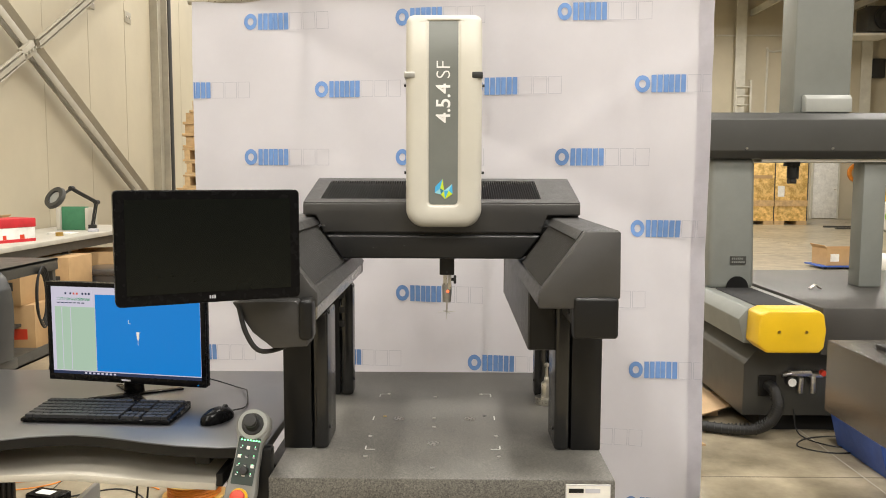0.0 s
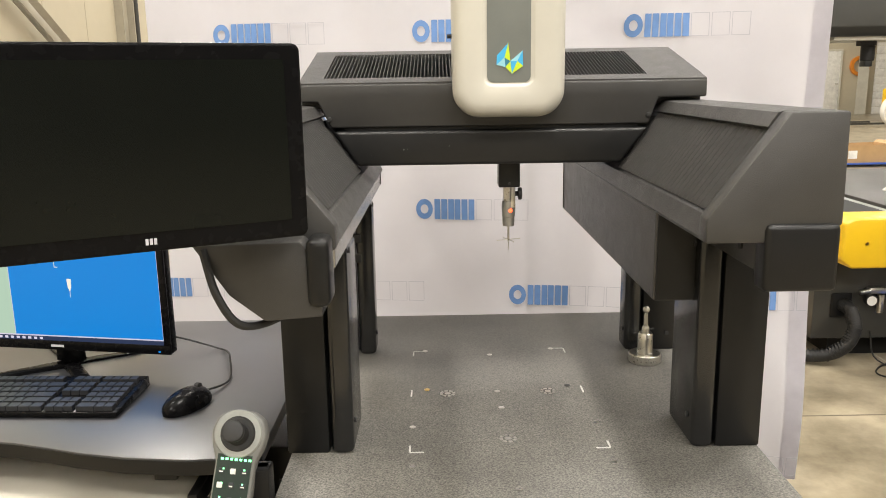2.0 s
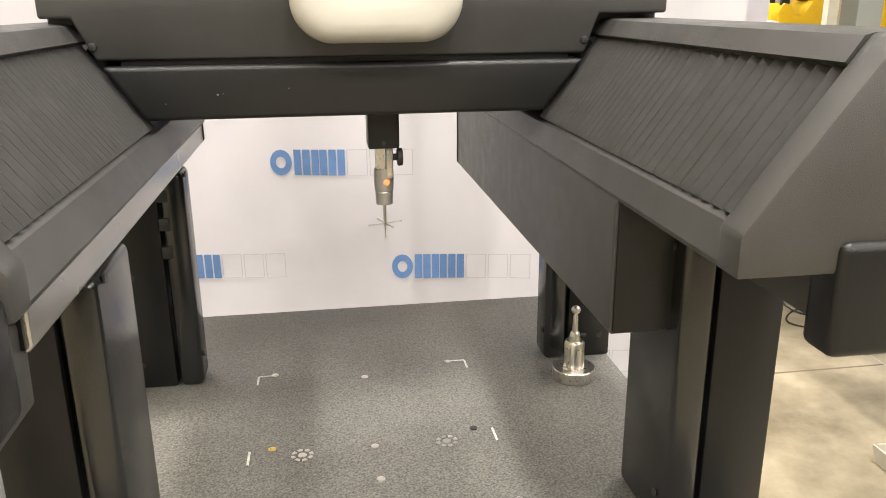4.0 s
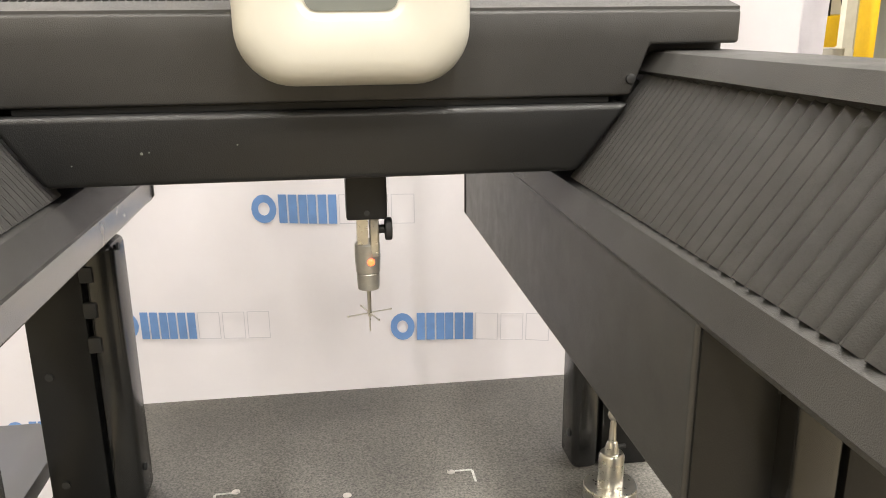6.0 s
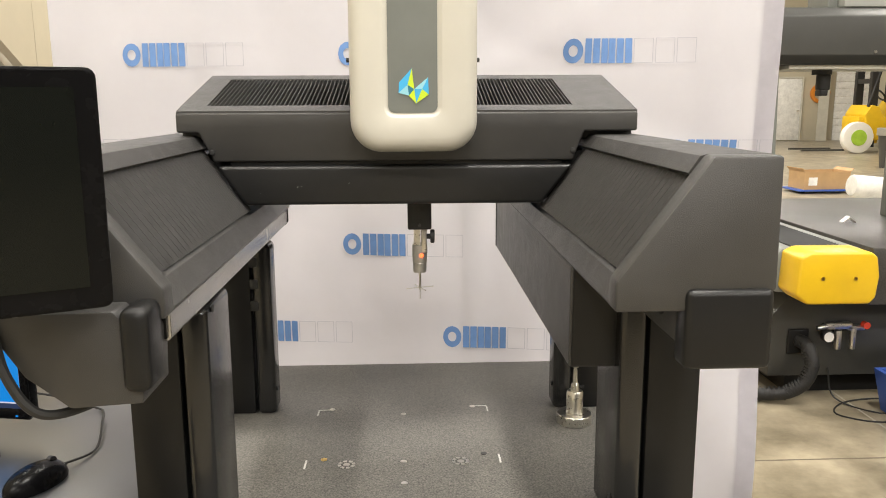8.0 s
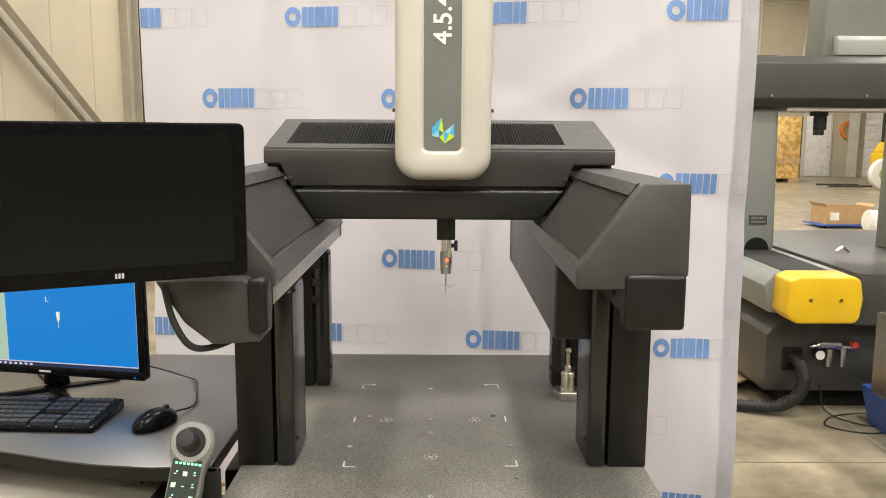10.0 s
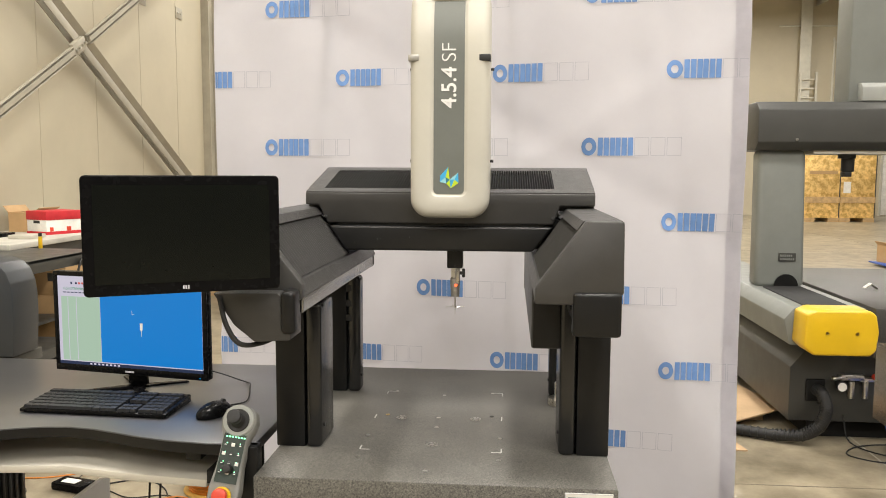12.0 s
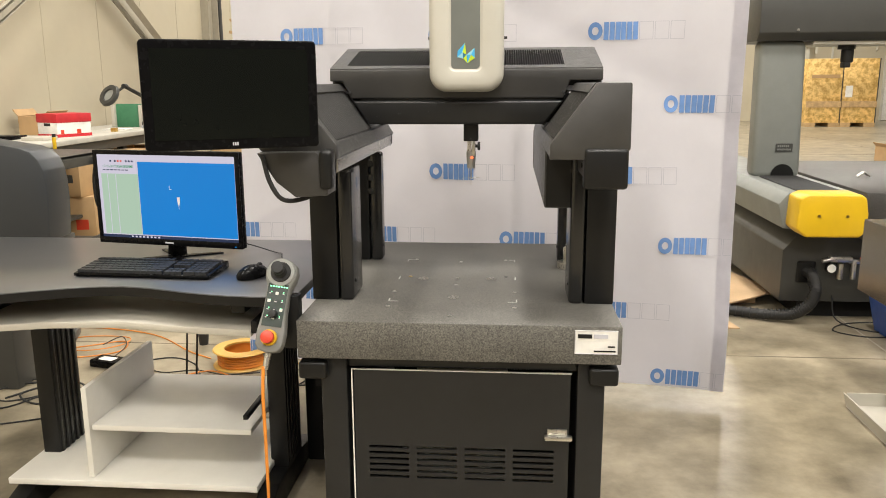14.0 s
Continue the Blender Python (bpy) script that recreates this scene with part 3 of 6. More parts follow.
probe = part("probe_head", join(bm_box(RX - 0.011, RX + 0.001, RY - 0.012, RY + 0.012, RZ - 0.03, RZ), bm_box(RX + 0.003, RX + 0.013, RY - 0.014, RY + 0.012, RZ - 0.045, RZ, 0.002)), M_STEEL, ram, "bright steel probe knuckle")
part("probe_body", turned(bm_lathe([(0.012, -0.084), (0.0125, -0.08), (0.0128, -0.066), (0.0122, -0.065), (0.0135, -0.064), (0.0145, -0.045), (0.014, -0.032), (0.010, -0.028)]), Matrix.Translation((RX, RY, RZ))), M_ALU, probe, "grey metal probe body")
part("lamp", turned(bm_lathe([(0.0042, 0), (0.004, 0.0016), (0.002, 0.003)], 14), pose(RX + 0.003, RY - 0.0138, RZ - 0.05, 90, 0, 0)), M_LED, probe, "glowing red lamp")
part("thumb_knob", join(bm_cyl((RX + 0.013, RY, RZ - 0.016), (RX + 0.02, RY, RZ - 0.016), 0.005, n=14), bm_cyl((RX + 0.02, RY, RZ - 0.016), (RX + 0.028, RY, RZ - 0.016), 0.013, n=16, bevel=0.002)), M_RUB, probe, "black thumb knob")
star = [bm_cyl((RX, RY, RZ - 0.084), (RX, RY, RZ - 0.118), 0.0022, n=10), bm_cyl((RX, RY, RZ - 0.118), (RX, RY, RZ - 0.136), 0.0009, n=8)]
for a in (20, 110, 200, 290):
    q = (RX + 0.026 * math.cos(radians(a)), RY + 0.026 * math.sin(radians(a)), RZ - 0.114)
    star.append(bm_cyl((RX, RY, RZ - 0.114), q, 0.0008, n=8))
    tip = bmesh.new()
    bmesh.ops.create_uvsphere(tip, u_segments=8, v_segments=6, radius=0.0014)
    star.append(turned(tip, Matrix.Translation(q)))
part("star_stylus", join(*star), M_STEEL, probe, "thin steel star stylus")

INSERTS = [(-0.055, 2.222, M_STEEL), (-0.053, 2.14, M_STEEL), (-0.198, 2.237, M_BRASS), (0.091, 2.248, M_RUB), (-0.057, 2.441, M_STEEL), (-0.205, 2.472, M_STEEL), (0.088, 2.476, M_STEEL), (-0.222, 2.059, M_STEEL), (0.115, 2.067, M_STEEL), (-0.05, 1.83, M_STEEL), (0.114, 1.912, M_STEEL), (-0.218, 1.908, M_STEEL)]
CORNERS = [(-0.232, 2.47, 0.024, -0.03), (0.118, 2.478, -0.024, -0.03), (-0.224, 1.958, 0.024, 0.026), (0.12, 1.964, -0.024, 0.026)]

# marks let into the granite
Z = GZ + 0.0006
for name, x, y in (("ring_insert", -0.156, 2.215), ("ring_insert", 0.047, 2.219), ("ring_insert", -0.052, 2.006)):
    bits = [bm_lathe([(0.0045, 0), (0.006, 0), (0.006, 0.0008), (0.0045, 0.0008)], 16)]
    for k in range(8):
        seg = bmesh.new()
        arc = [(r, radians(45 * k + a)) for r, aa in ((0.010, (0, 10, 20, 30)), (0.0155, (30, 20, 10, 0))) for a in aa]
        f = seg.faces.new([seg.verts.new((r * math.cos(a), r * math.sin(a), 0)) for r, a in arc])
        ret = bmesh.ops.extrude_face_region(seg, geom=[f])
        bmesh.ops.translate(seg, verts=[v for v in ret["geom"] if isinstance(v, bmesh.types.BMVert)], vec=(0, 0, 0.0008))
        bits.append(seg)
    part(name, turned(join(*bits), Matrix.Translation((x, y, GZ + 0.0002))), M_STEEL, granite, "pale slotted metal ring let into granite")
for x, y, mt in INSERTS:
    ins = part("threaded_insert", turned(bm_lathe([(0.0032, 0.0002), (0.0058, 0.0002), (0.0058, 0.0012), (0.0032, 0.0012)], 14), Matrix.Translation((x, y, GZ))), mt, granite)
    part("hole", bm_cyl((x, y, GZ + 0.0001), (x, y, GZ + 0.0008), 0.0034, n=10), M_RUB, ins)
for x, y, a, b in CORNERS:
    part("corner_mark", join(bm_box(min(x, x + a), max(x, x + a), y - 0.0016, y + 0.0016, GZ + 0.0002, GZ + 0.001), bm_box(x - 0.0016, x + 0.0016, min(y + 0.0016 * (1 if b > 0 else -1), y + b), max(y + 0.0016 * (1 if b > 0 else -1), y + b), GZ + 0.0002, GZ + 0.001)), M_PAINTMARK, granite, "white painted corner mark")
for x, y in ((-0.229, 2.218), (0.118, 2.227)):
    part("dash_mark", bm_box(x - 0.0016, x + 0.0016, y - 0.017, y + 0.017, GZ + 0.0002, GZ + 0.001), M_PAINTMARK, granite, "white painted dash")

# calibration ball on its stand
SX, SY = 0.286, 2.386
ball = thing("calibration_sphere", (SX, SY, GZ), "brushed steel calibration ball on a round stand", "calibration sphere")
part("base", turned(bm_lathe([(0.034, 0), (0.035, 0.001), (0.035, 0.018), (0.034, 0.0195)], 40), Matrix.Translation((SX, SY, GZ))), M_STEEL, ball, "dark steel disc base")
part("post", turned(bm_lathe([(0.0165, 0.0195), (0.0165, 0.062), (0.014, 0.066), (0.009, 0.066), (0.0085, 0.074), (0.007, 0.08), (0.005, 0.082), (0.004, 0.108), (0.0025, 0.112)], 32), Matrix.Translation((SX, SY, GZ))), M_STEEL, ball)
tip = bmesh.new()
bmesh.ops.create_uvsphere(tip, u_segments=20, v_segments=12, radius=0.0075)
part("ball", turned(tip, Matrix.Translation((SX, SY, GZ + 0.119))), M_STEEL, ball, "polished ball")
part("set_screw", bm_cyl((SX + 0.005, SY, GZ + 0.073), (SX + 0.018, SY, GZ + 0.074), 0.003, n=10), M_RUB, ball)

# touch monitor on its bracket
TM = Matrix.Translation((-0.487, 1.575, 1.298)) @ Euler((0, 0, radians(27))).to_matrix().to_4x4()
touch = thing("touch_monitor", (-0.45, 1.66, 1.18), "black flat touch monitor, switched off, on a swivel bracket", "monitor")
W2, H2 = 0.181, 0.113
part("case", turned(bm_prism(rounded(-W2, W2, -H2, H2, 0.009, 0.009, 5), "y", 0.0, 0.03, 0.003), TM), M_BEZEL, touch)
part("bezel_glass", turned(bm_prism(rounded(-W2 + 0.003, W2 - 0.003, -H2 + 0.003, H2 - 0.003, 0.007, 0.007, 4), "y", -0.0012, 0.0), TM), M_BEZEL, touch, "black glossy bezel")
part("screen", turned(bm_box(-W2 + 0.02, W2 - 0.02, -0.0022, -0.0014, -H2 + 0.022, H2 - 0.018), TM), M_GLASS, touch, "dark switched-off screen")
part("maker_mark", turned(join(*[bm_box(-0.006 + k * 0.0045, -0.003 + k * 0.0045, -0.002, -0.0013, -H2 + 0.008, -H2 + 0.015) for k in range(3)]), TM), M_GREYINK, touch, "small grey mark")
part("swivel", turned(join(bm_box(0.02, 0.11, 0.03, 0.055, -0.09, 0.05, 0.005), bm_cyl((0.07, 0.05, -0.04), (0.07, 0.09, -0.05), 0.018)), TM), M_BLACK, touch)
arm = part("bracket_box", bm_prism([(-0.484, 1.165), (-0.345, 1.168), (-0.318, 1.135), (-0.32, 1.068), (-0.396, 1.063), (-0.44, 1.098)], "y", 1.70, 1.79, 0.003), M_COVER, touch, "dark grey angular bracket box")
part("bracket_cap", bm_box(-0.338, -0.308, 1.69, 1.745, 1.082, 1.172, 0.010, 3), M_BLACK, touch, "black rounded bracket end")
part("cable", bm_tube([(-0.47, 1.70, 1.16), (-0.452, 1.69, 1.10), (-0.425, 1.70, 1.058), (-0.385, 1.75, 1.055), (-0.36, 1.80, 1.075)], 0.0055), M_RUB, touch, "black cable loop")

# ---- banner ----
BN0, BN1, BNZ0, BNZ1 = -1.12, 0.994, 0.055, 2.175


def banner_y(x, z):
    """Face of the hanging cloth with soft folds."""
    w = 0.006 * math.sin(x * 5.3 + z * 1.7) + 0.004 * math.sin(x * 11.7 - z * 3.1) + 0.005 * math.sin(z * 4.1 + x * 2.0)
    w += 0.006 * math.exp(-((x + 0.3 + 0.35 * (z - 1.2)) / 0.06) ** 2) + 0.005 * math.exp(-((x - 0.45 - 0.2 * (z - 1)) / 0.05) ** 2)
    w += 0.010 * math.sin(3.1 * x + 5.2 * z) + 0.011 * math.exp(-((z - 1.95 + 0.55 * (x + 0.5)) / 0.07) ** 2) - 0.011 * math.exp(-((z - 1.7 - 0.6 * (x - 0.6)) / 0.06) ** 2) + 0.006 * math.exp(-((x - 0.9 + 0.1 * z) / 0.04) ** 2) + 0.004 * math.sin(9.3 * z - 4.2 * x) + 0.0025 * math.sin(17 * x + 6 * z)
    return 3.262 - 0.148 * x + w


banner = thing("banner", (-0.06, 3.27, 0), "white fabric backdrop banner with rows of blue print on a stand", "banner")
bm = bmesh.new()
NX, NZ = 90, 80
grid = [[bm.verts.new((x, banner_y(x, z), z)) for x in (BN0 + (BN1 - BN0) * i / NX for i in range(NX + 1))] for z in (BNZ0 + (BNZ1 - BNZ0) * k / NZ for k in range(NZ + 1))]
for k in range(NZ):
    for i in range(NX):
        bm.faces.new((grid[k][i], grid[k][i + 1], grid[k + 1][i + 1], grid[k + 1][i]))
bmesh.ops.solidify(bm, geom=bm.faces[:], thickness=-0.003)
cloth = part("cloth", bm, M_FABRIC, banner, "white creased banner cloth")
hem = bmesh.new()
prev = None
for k in range(NZ + 1):
    z = BNZ0 + (BNZ1 - BNZ0) * k / NZ
    cur = [hem.verts.new((x, banner_y(x, z) - 0.0034, z)) for x in (BN1 - 0.054, BN1 - 0.036, BN1 - 0.018, BN1)]
    if prev:
        for a, b, c, d in zip(prev, prev[1:], cur[1:], cur):
            hem.faces.new((a, b, c, d))
    prev = cur
bmesh.ops.solidify(hem, geom=hem.faces[:], thickness=-0.0003)
part("hem", hem, M_HEM, banner, "lilac-white folded side hem")
part("top_pole", bm_cyl((BN0 - 0.02, banner_y(BN0, 2.18) + 0.02, BNZ1 + 0.005), (BN1 + 0.02, banner_y(BN1, 2.18) + 0.02, BNZ1 + 0.005), 0.014), M_STEEL, banner, "silver top pole")
for x in (BN0 + 0.5, BN1 - 0.85):
    y = banner_y(x, 1) + 0.06
    part("upright", bm_cyl((x, y, 0), (x, y, BNZ1), 0.014), M_STEEL, banner)
    part("foot", join(bm_box(x - 0.02, x + 0.02, y - 0.02, y + 0.5, 0, 0.02, 0.004), bm_cyl((x, y, 0.02), (x, y, 0.06), 0.02)), M_BLACK, banner)


def on_cloth(polys, x0, z0):
    """Print shapes laid on the cloth: each a polygon in metres from its corner."""
    bm = bmesh.new()
    for poly in polys:
        vs = [bm.verts.new((x0 + u, banner_y(x0 + u, z0 + v) - 0.0042, z0 + v)) for u, v in poly]
        f = bm.faces.new(vs)
        ret = bmesh.ops.extrude_face_region(bm, geom=[f])
        bmesh.ops.translate(bm, verts=[q for q in ret["geom"] if isinstance(q, bmesh.types.BMVert)], vec=(0, 0.0006, 0))
    return bm


def block(u0, u1, v0, v1):
    return [(u0, v0), (u1, v0), (u1, v1), (u0, v1)]


# plain print marks: a blue ring, six blue bars and three outlined blocks
H = 0.068
SOLID = []


def ring_bits(u, w, hole=0.46):
    """A sixteen-sided ring cut into quads."""
    out = []
    a = [(u + w / 2 + w / 2 * math.cos(radians(22.5 * k)), H / 2 + H / 2 * math.sin(radians(22.5 * k))) for k in range(16)]
    b = [(u + w / 2 + (p[0] - u - w / 2) * hole, H / 2 + (p[1] - H / 2) * hole) for p in a]
    for k in range(16):
        n = (k + 1) % 16
        out.append([a[k], a[n], b[n], b[k]])
    return out


SOLID += ring_bits(0.0, 0.056)
for u in (0.061, 0.127):
    for a, b in ((0.0, 0.0185), (0.0225, 0.0415), (0.0455, 0.064)):
        SOLID.append(block(u + a, u + b, 0, H))
OUTL = []
for u in (0.196, 0.254, 0.312):
    w, t = 0.052, 0.0016
    OUTL += [block(u, u + w, 0, t), block(u, u + w, H - t, H)]
    OUTL += [[(u, t), (u + t, t), (u + t, H - t), (u, H - t)], [(u + w - t, t), (u + w, t), (u + w, H - t), (u + w - t, H - t)]]
for row in range(-3, 6):
    z = 1.552 - 0.2835 * row - H
    for col in range(-4, 4):
        x = 0.402 + 0.646 * col + (0.303 if row % 2 else 0)
        if z < BNZ0 + 0.01 or z + H > BNZ1 - 0.01:
            continue

        def inside(ps):
            return [[(min(max(x + a, BN0 + 0.004), BN1 - 0.004) - x, b) for a, b in p] for p in ps if max(q[0] for q in p) + x > BN0 + 0.006 and min(q[0] for q in p) + x < BN1 - 0.006]
        for nm, ps, mt in (("blue_print", inside(SOLID), M_BLUEINK), ("outlined_print", inside(OUTL), M_GREYINK)):
            if ps:
                part(nm, on_cloth(ps, x, z), mt, cloth)

# ---- desk ----
DZ = 0.766
desk = thing("computer_desk", (-1.1, 2.3, 0), "dark laminate computer desk with black legs and pale shelves", "desk")
front = [(-0.47, 1.915), (-0.587, 1.907), (-0.694, 1.919), (-0.78, 1.94), (-0.836, 1.959), (-0.91, 1.982), (-0.983, 1.993), (-1.05, 1.987), (-1.102, 1.973), (-1.2, 1.932), (-1.3, 1.885), (-1.45, 1.85), (-1.6, 1.84), (-1.9, 1.84)]
part("desktop", bm_prism(front + [(-1.9, 2.68), (-0.52, 2.68), (-0.47, 2.6)], "z", DZ - 0.026, DZ, 0.0018), M_DESK, desk, "dark laminate top with a wavy front edge")
part("edge_band", bm_prism([(x, y - 0.0025) for x, y in front] + [(x, y + 0.02) for x, y in reversed(front)], "z", DZ - 0.0275, DZ - 0.0025), M_BLACK, desk, "black edge band")
tray = part("keyboard_tray", bm_prism([(-0.6, 1.93), (-0.8, 1.95), (-1.0, 1.985), (-1.2, 1.965), (-1.34, 1.925), (-1.42, 1.92), (-1.42, 2.32), (-0.6, 2.32)], "z", 0.645, 0.665, 0.003), M_BEIGE, desk, "beige pull-out tray")
for x in (-0.6, -1.44):
    part("slide", bm_box(x, x + 0.018, 1.93, 2.35, 0.655, 0.69, 0.003), M_BLACK, desk)


def leg(x):
    l = part("leg", bm_box(x - 0.03, x + 0.03, 2.26, 2.42, 0.08, DZ - 0.03, 0.006), M_BLACK, desk, "black ribbed leg panel")
    for k in range(5):
        part("rib", bm_box(x - 0.034, x + 0.034, 2.27 + 0.03 * k, 2.284 + 0.03 * k, 0.1, DZ - 0.05, 0.003), M_BLACK, l)
    part("foot_bar", bm_prism([(1.96, 0), (2.6, 0), (2.6, 0.05), (2.4, 0.09), (2.15, 0.09), (1.96, 0.035)], "x", x - 0.03, x + 0.03, 0.006), M_BLACK, l, "black foot bar")
    part("crossbar", bm_box(x - 0.02, x + 0.02, 1.95, 2.6, DZ - 0.06, DZ - 0.029, 0.004), M_BLACK, l)


leg(-0.64)
leg(-1.42)
part("low_shelf", bm_box(-1.46, -0.66, 2.08, 2.58, 0.095, 0.115, 0.002), M_SHELF, desk, "pale grey low shelf")
part("middle_shelf", bm_box(-1.185, -0.68, 2.11, 2.56, 0.27, 0.288, 0.002), M_SHELF, desk, "pale grey middle shelf")
part("divider", bm_box(-1.205, -1.187, 2.10, 2.56, 0.116, 0.412, 0.002), M_SHELF, desk, "pale grey upright board")
part("stay", bm_box(-0.67, -0.655, 2.02, 2.18, 0.36, 0.375, 0.003), M_BLACK, desk)

# desktop monitor
DM = Matrix.Translation((-0.991, 2.335, 0.964)) @ Euler((0, 0, radians(-10.4))).to_matrix().to_4x4()
mon = thing("desktop_monitor", (-0.985, 2.36, DZ), "black desktop monitor with a lit blue program screen", "monitor")
MW, MH = 0.262, 0.152
part("case", turned(join(bm_box(-MW, MW, 0.006, 0.03, -MH, MH, 0.004), bm_box(-0.16, 0.16, 0.03, 0.055, -0.1, 0.09, 0.012)), DM), M_BEZEL, mon)
for nm, b in (("bezel", (-MW, MW, MH - 0.014, MH)), ("bezel", (-MW, MW, -MH, -MH + 0.02)), ("bezel", (-MW, -MW + 0.014, -MH + 0.02, MH - 0.014)), ("bezel", (MW - 0.014, MW, -MH + 0.02, MH - 0.014))):
    part(nm, turned(bm_box(b[0], b[1], 0, 0.008, b[2], b[3], 0.0015), DM), M_BEZEL, mon)
sx, sz0, sz1 = MW - 0.014, -MH + 0.02, MH - 0.014
scr = part("screen", turned(bm_box(-sx, sx, 0.0035, 0.006, sz0, sz1), DM), M_SCRWHITE, mon, "lit screen with a blue model window")
part("model_window", turned(bm_box(-0.098, sx - 0.002, 0.0025, 0.0034, sz0 + 0.012, sz1 - 0.022), DM), M_SCRBLUE, scr, "plain blue window")
part("list_pane", turned(bm_box(-sx + 0.012, -0.1, 0.0025, 0.0034, sz0 + 0.012, sz1 - 0.062), DM), M_SCRGREEN, scr, "pale green list")
part("dialog", turned(bm_box(-sx + 0.008, -0.108, 0.0022, 0.0033, sz1 - 0.06, sz1 - 0.012), DM), M_SCRWHITE, scr, "pale dialog pane")
for k in range(2):
    part("list_column", turned(bm_box(-sx + 0.035 + 0.03 * k, -sx + 0.037 + 0.03 * k, 0.0021, 0.0024, sz0 + 0.014, sz1 - 0.064), DM), M_SCRWHITE, scr, "thin column rule")
part("dialog_text", turned(join(*[bm_box(-sx + 0.02 + 0.014 * k, -sx + 0.03 + 0.014 * k, 0.0019, 0.0021, sz1 - 0.051, sz1 - 0.048) for k in range(7)]), DM), M_SCRDARK, scr, "print too small to read")
part("tool_bar", turned(bm_box(-sx + 0.02, -0.115, 0.0022, 0.0034, sz1 - 0.042, sz1 - 0.034), DM), M_SCRBAR, scr, "green bar")
part("task_bar", turned(bm_box(-sx, sx, 0.0025, 0.0034, sz0, sz0 + 0.009), DM), M_SCRDARK, scr, "dark task bar")
for k in range(7):
    part("tool_icon", turned(bm_box(-0.2 + 0.011 * k + 0.006 * (k > 0) + 0.008 * (k > 3), -0.194 + 0.011 * k + 0.006 * (k > 0) + 0.008 * (k > 3), 0.002, 0.0032, sz1 - 0.024, sz1 - 0.018), DM), M_REDP if k in (2, 3) else M_SCRDARK, scr)
for k in range(8):
    part("task_icon", turned(bm_box(-0.14 + 0.014 * k, -0.133 + 0.014 * k, 0.0018, 0.0024, sz0 + 0.002, sz0 + 0.007), DM), M_SCRWHITE, scr)
part("model", turned(join(bm_prism([(0.038, 0.006), (0.048, 0.006), (0.047, -0.012), (0.043, -0.022), (0.039, -0.012)], "y", 0.0018, 0.0026), bm_box(0.0425, 0.0435, 0.0018, 0.0026, -0.034, -0.022), bm_box(0.012, 0.02, 0.0018, 0.0026, 0.03, 0.0315), bm_box(0.012, 0.0132, 0.0018, 0.0026, 0.0315, 0.042)), DM), M_WHITE, scr, "white drawn probe")
part("maker_mark", turned(bm_box(-0.015, 0.015, -0.001, 0.0002, -MH + 0.007, -MH + 0.012), DM), M_GREYINK, mon, "small grey mark")
part("power_lamp", turned(bm_box(0.235, 0.24, -0.001, 0.0002, -MH + 0.005, -MH + 0.008), DM), M_SCRBLUE, mon)
part("stand_neck", turned(bm_prism([(-0.032, -0.19), (0.032, -0.19), (0.026, -0.12), (-0.026, -0.12)], "y", 0.032, 0.05, 0.004), DM), M_BEZEL, mon)
for e in (-1, 1):
    part("stand_leg", turned(bm_prism([(e * 0.01, 0.05), (e * 0.03, 0.028), (e * 0.135, 0.0 - 0.075), (e * 0.125, -0.095), (-e * 0.012, 0.02)], "z", -0.2018, -0.189, 0.004), DM), M_BEZEL, mon, "glossy black splayed stand leg")
    part("stand_leg", turned(bm_prism([(e * 0.01, 0.03), (e * 0.03, 0.052), (e * 0.12, 0.125), (e * 0.105, 0.135), (-e * 0.012, 0.06)], "z", -0.2018, -0.193, 0.003), DM), M_BEZEL, mon, "glossy black splayed stand leg")

# keyboard
KM = Matrix.Translation((-0.972, 2.162, DZ)) @ Euler((0, 0, radians(-2.5))).to_matrix().to_4x4() @ Matrix.Diagonal((0.94, 1.0, 1.0, 1.0))
kb = thing("keyboard", (-0.972, 2.162, DZ), "black full-size computer keyboard on the desk", "keyboard")
part("body", turned(bm_prism([(-0.078, 0.002), (-0.078, 0.012), (0.078, 0.024), (0.078, 0.002)], "x", -0.222, 0.222, 0.003), KM), M_BEZEL, kb)
key = None
for r in range(6):
    y = -0.062 + 0.0215 * r + (0.006 if r == 5 else 0)
    x = -0.212
    row = [1.25, 1.25, 1.25, 6.2, 1.25, 1.25, 1.25, 1.3] if r == 0 else [2.2] + [1] * 10 + [2.8] if r == 1 else [1.75] + [1] * 11 + [2.25] if r == 2 else [1.5] + [1] * 12 + [1.5] if r == 3 else [1] * 13 + [2] if r == 4 else [1, 0.9, 1, 1, 1, 1, 0.6, 1, 1, 1, 1, 0.6, 1, 1, 1]
    for blockrow, start in ((row, -0.212), ([1] * 3 if r not in (2,) else [], 0.075), ([1] * 4 if r else [2, 1, 1], 0.137)):
        x = start
        for w in blockrow:
            wd = 0.0187 * w
            zz = 0.016 + (y + 0.078) / 0.156 * 0.012
            part("key", turned(bm_prism([(x + 0.0008, y - 0.0092), (x + wd - 0.0008, y - 0.0092), (x + wd - 0.0022, y + 0.0092), (x + 0.0022, y + 0.0092)], "z", zz - 0.006, zz + 0.004), KM), M_KEY, kb)
            x += wd

# mouse
MM = Matrix.Translation((-0.652, 2.125, DZ)) @ Euler((0, 0, radians(-25))).to_matrix().to_4x4()
mouse = thing("mouse", (-0.652, 2.125, DZ), "black computer mouse with cable on the desk", "mouse")
b = bmesh.new()
bmesh.ops.create_uvsphere(b, u_segments=24, v_segments=14, radius=1)
b.transform(Matrix.Translation((0, 0, 0.006)) @ Matrix.Diagonal((0.033, 0.058, 0.031, 1)))
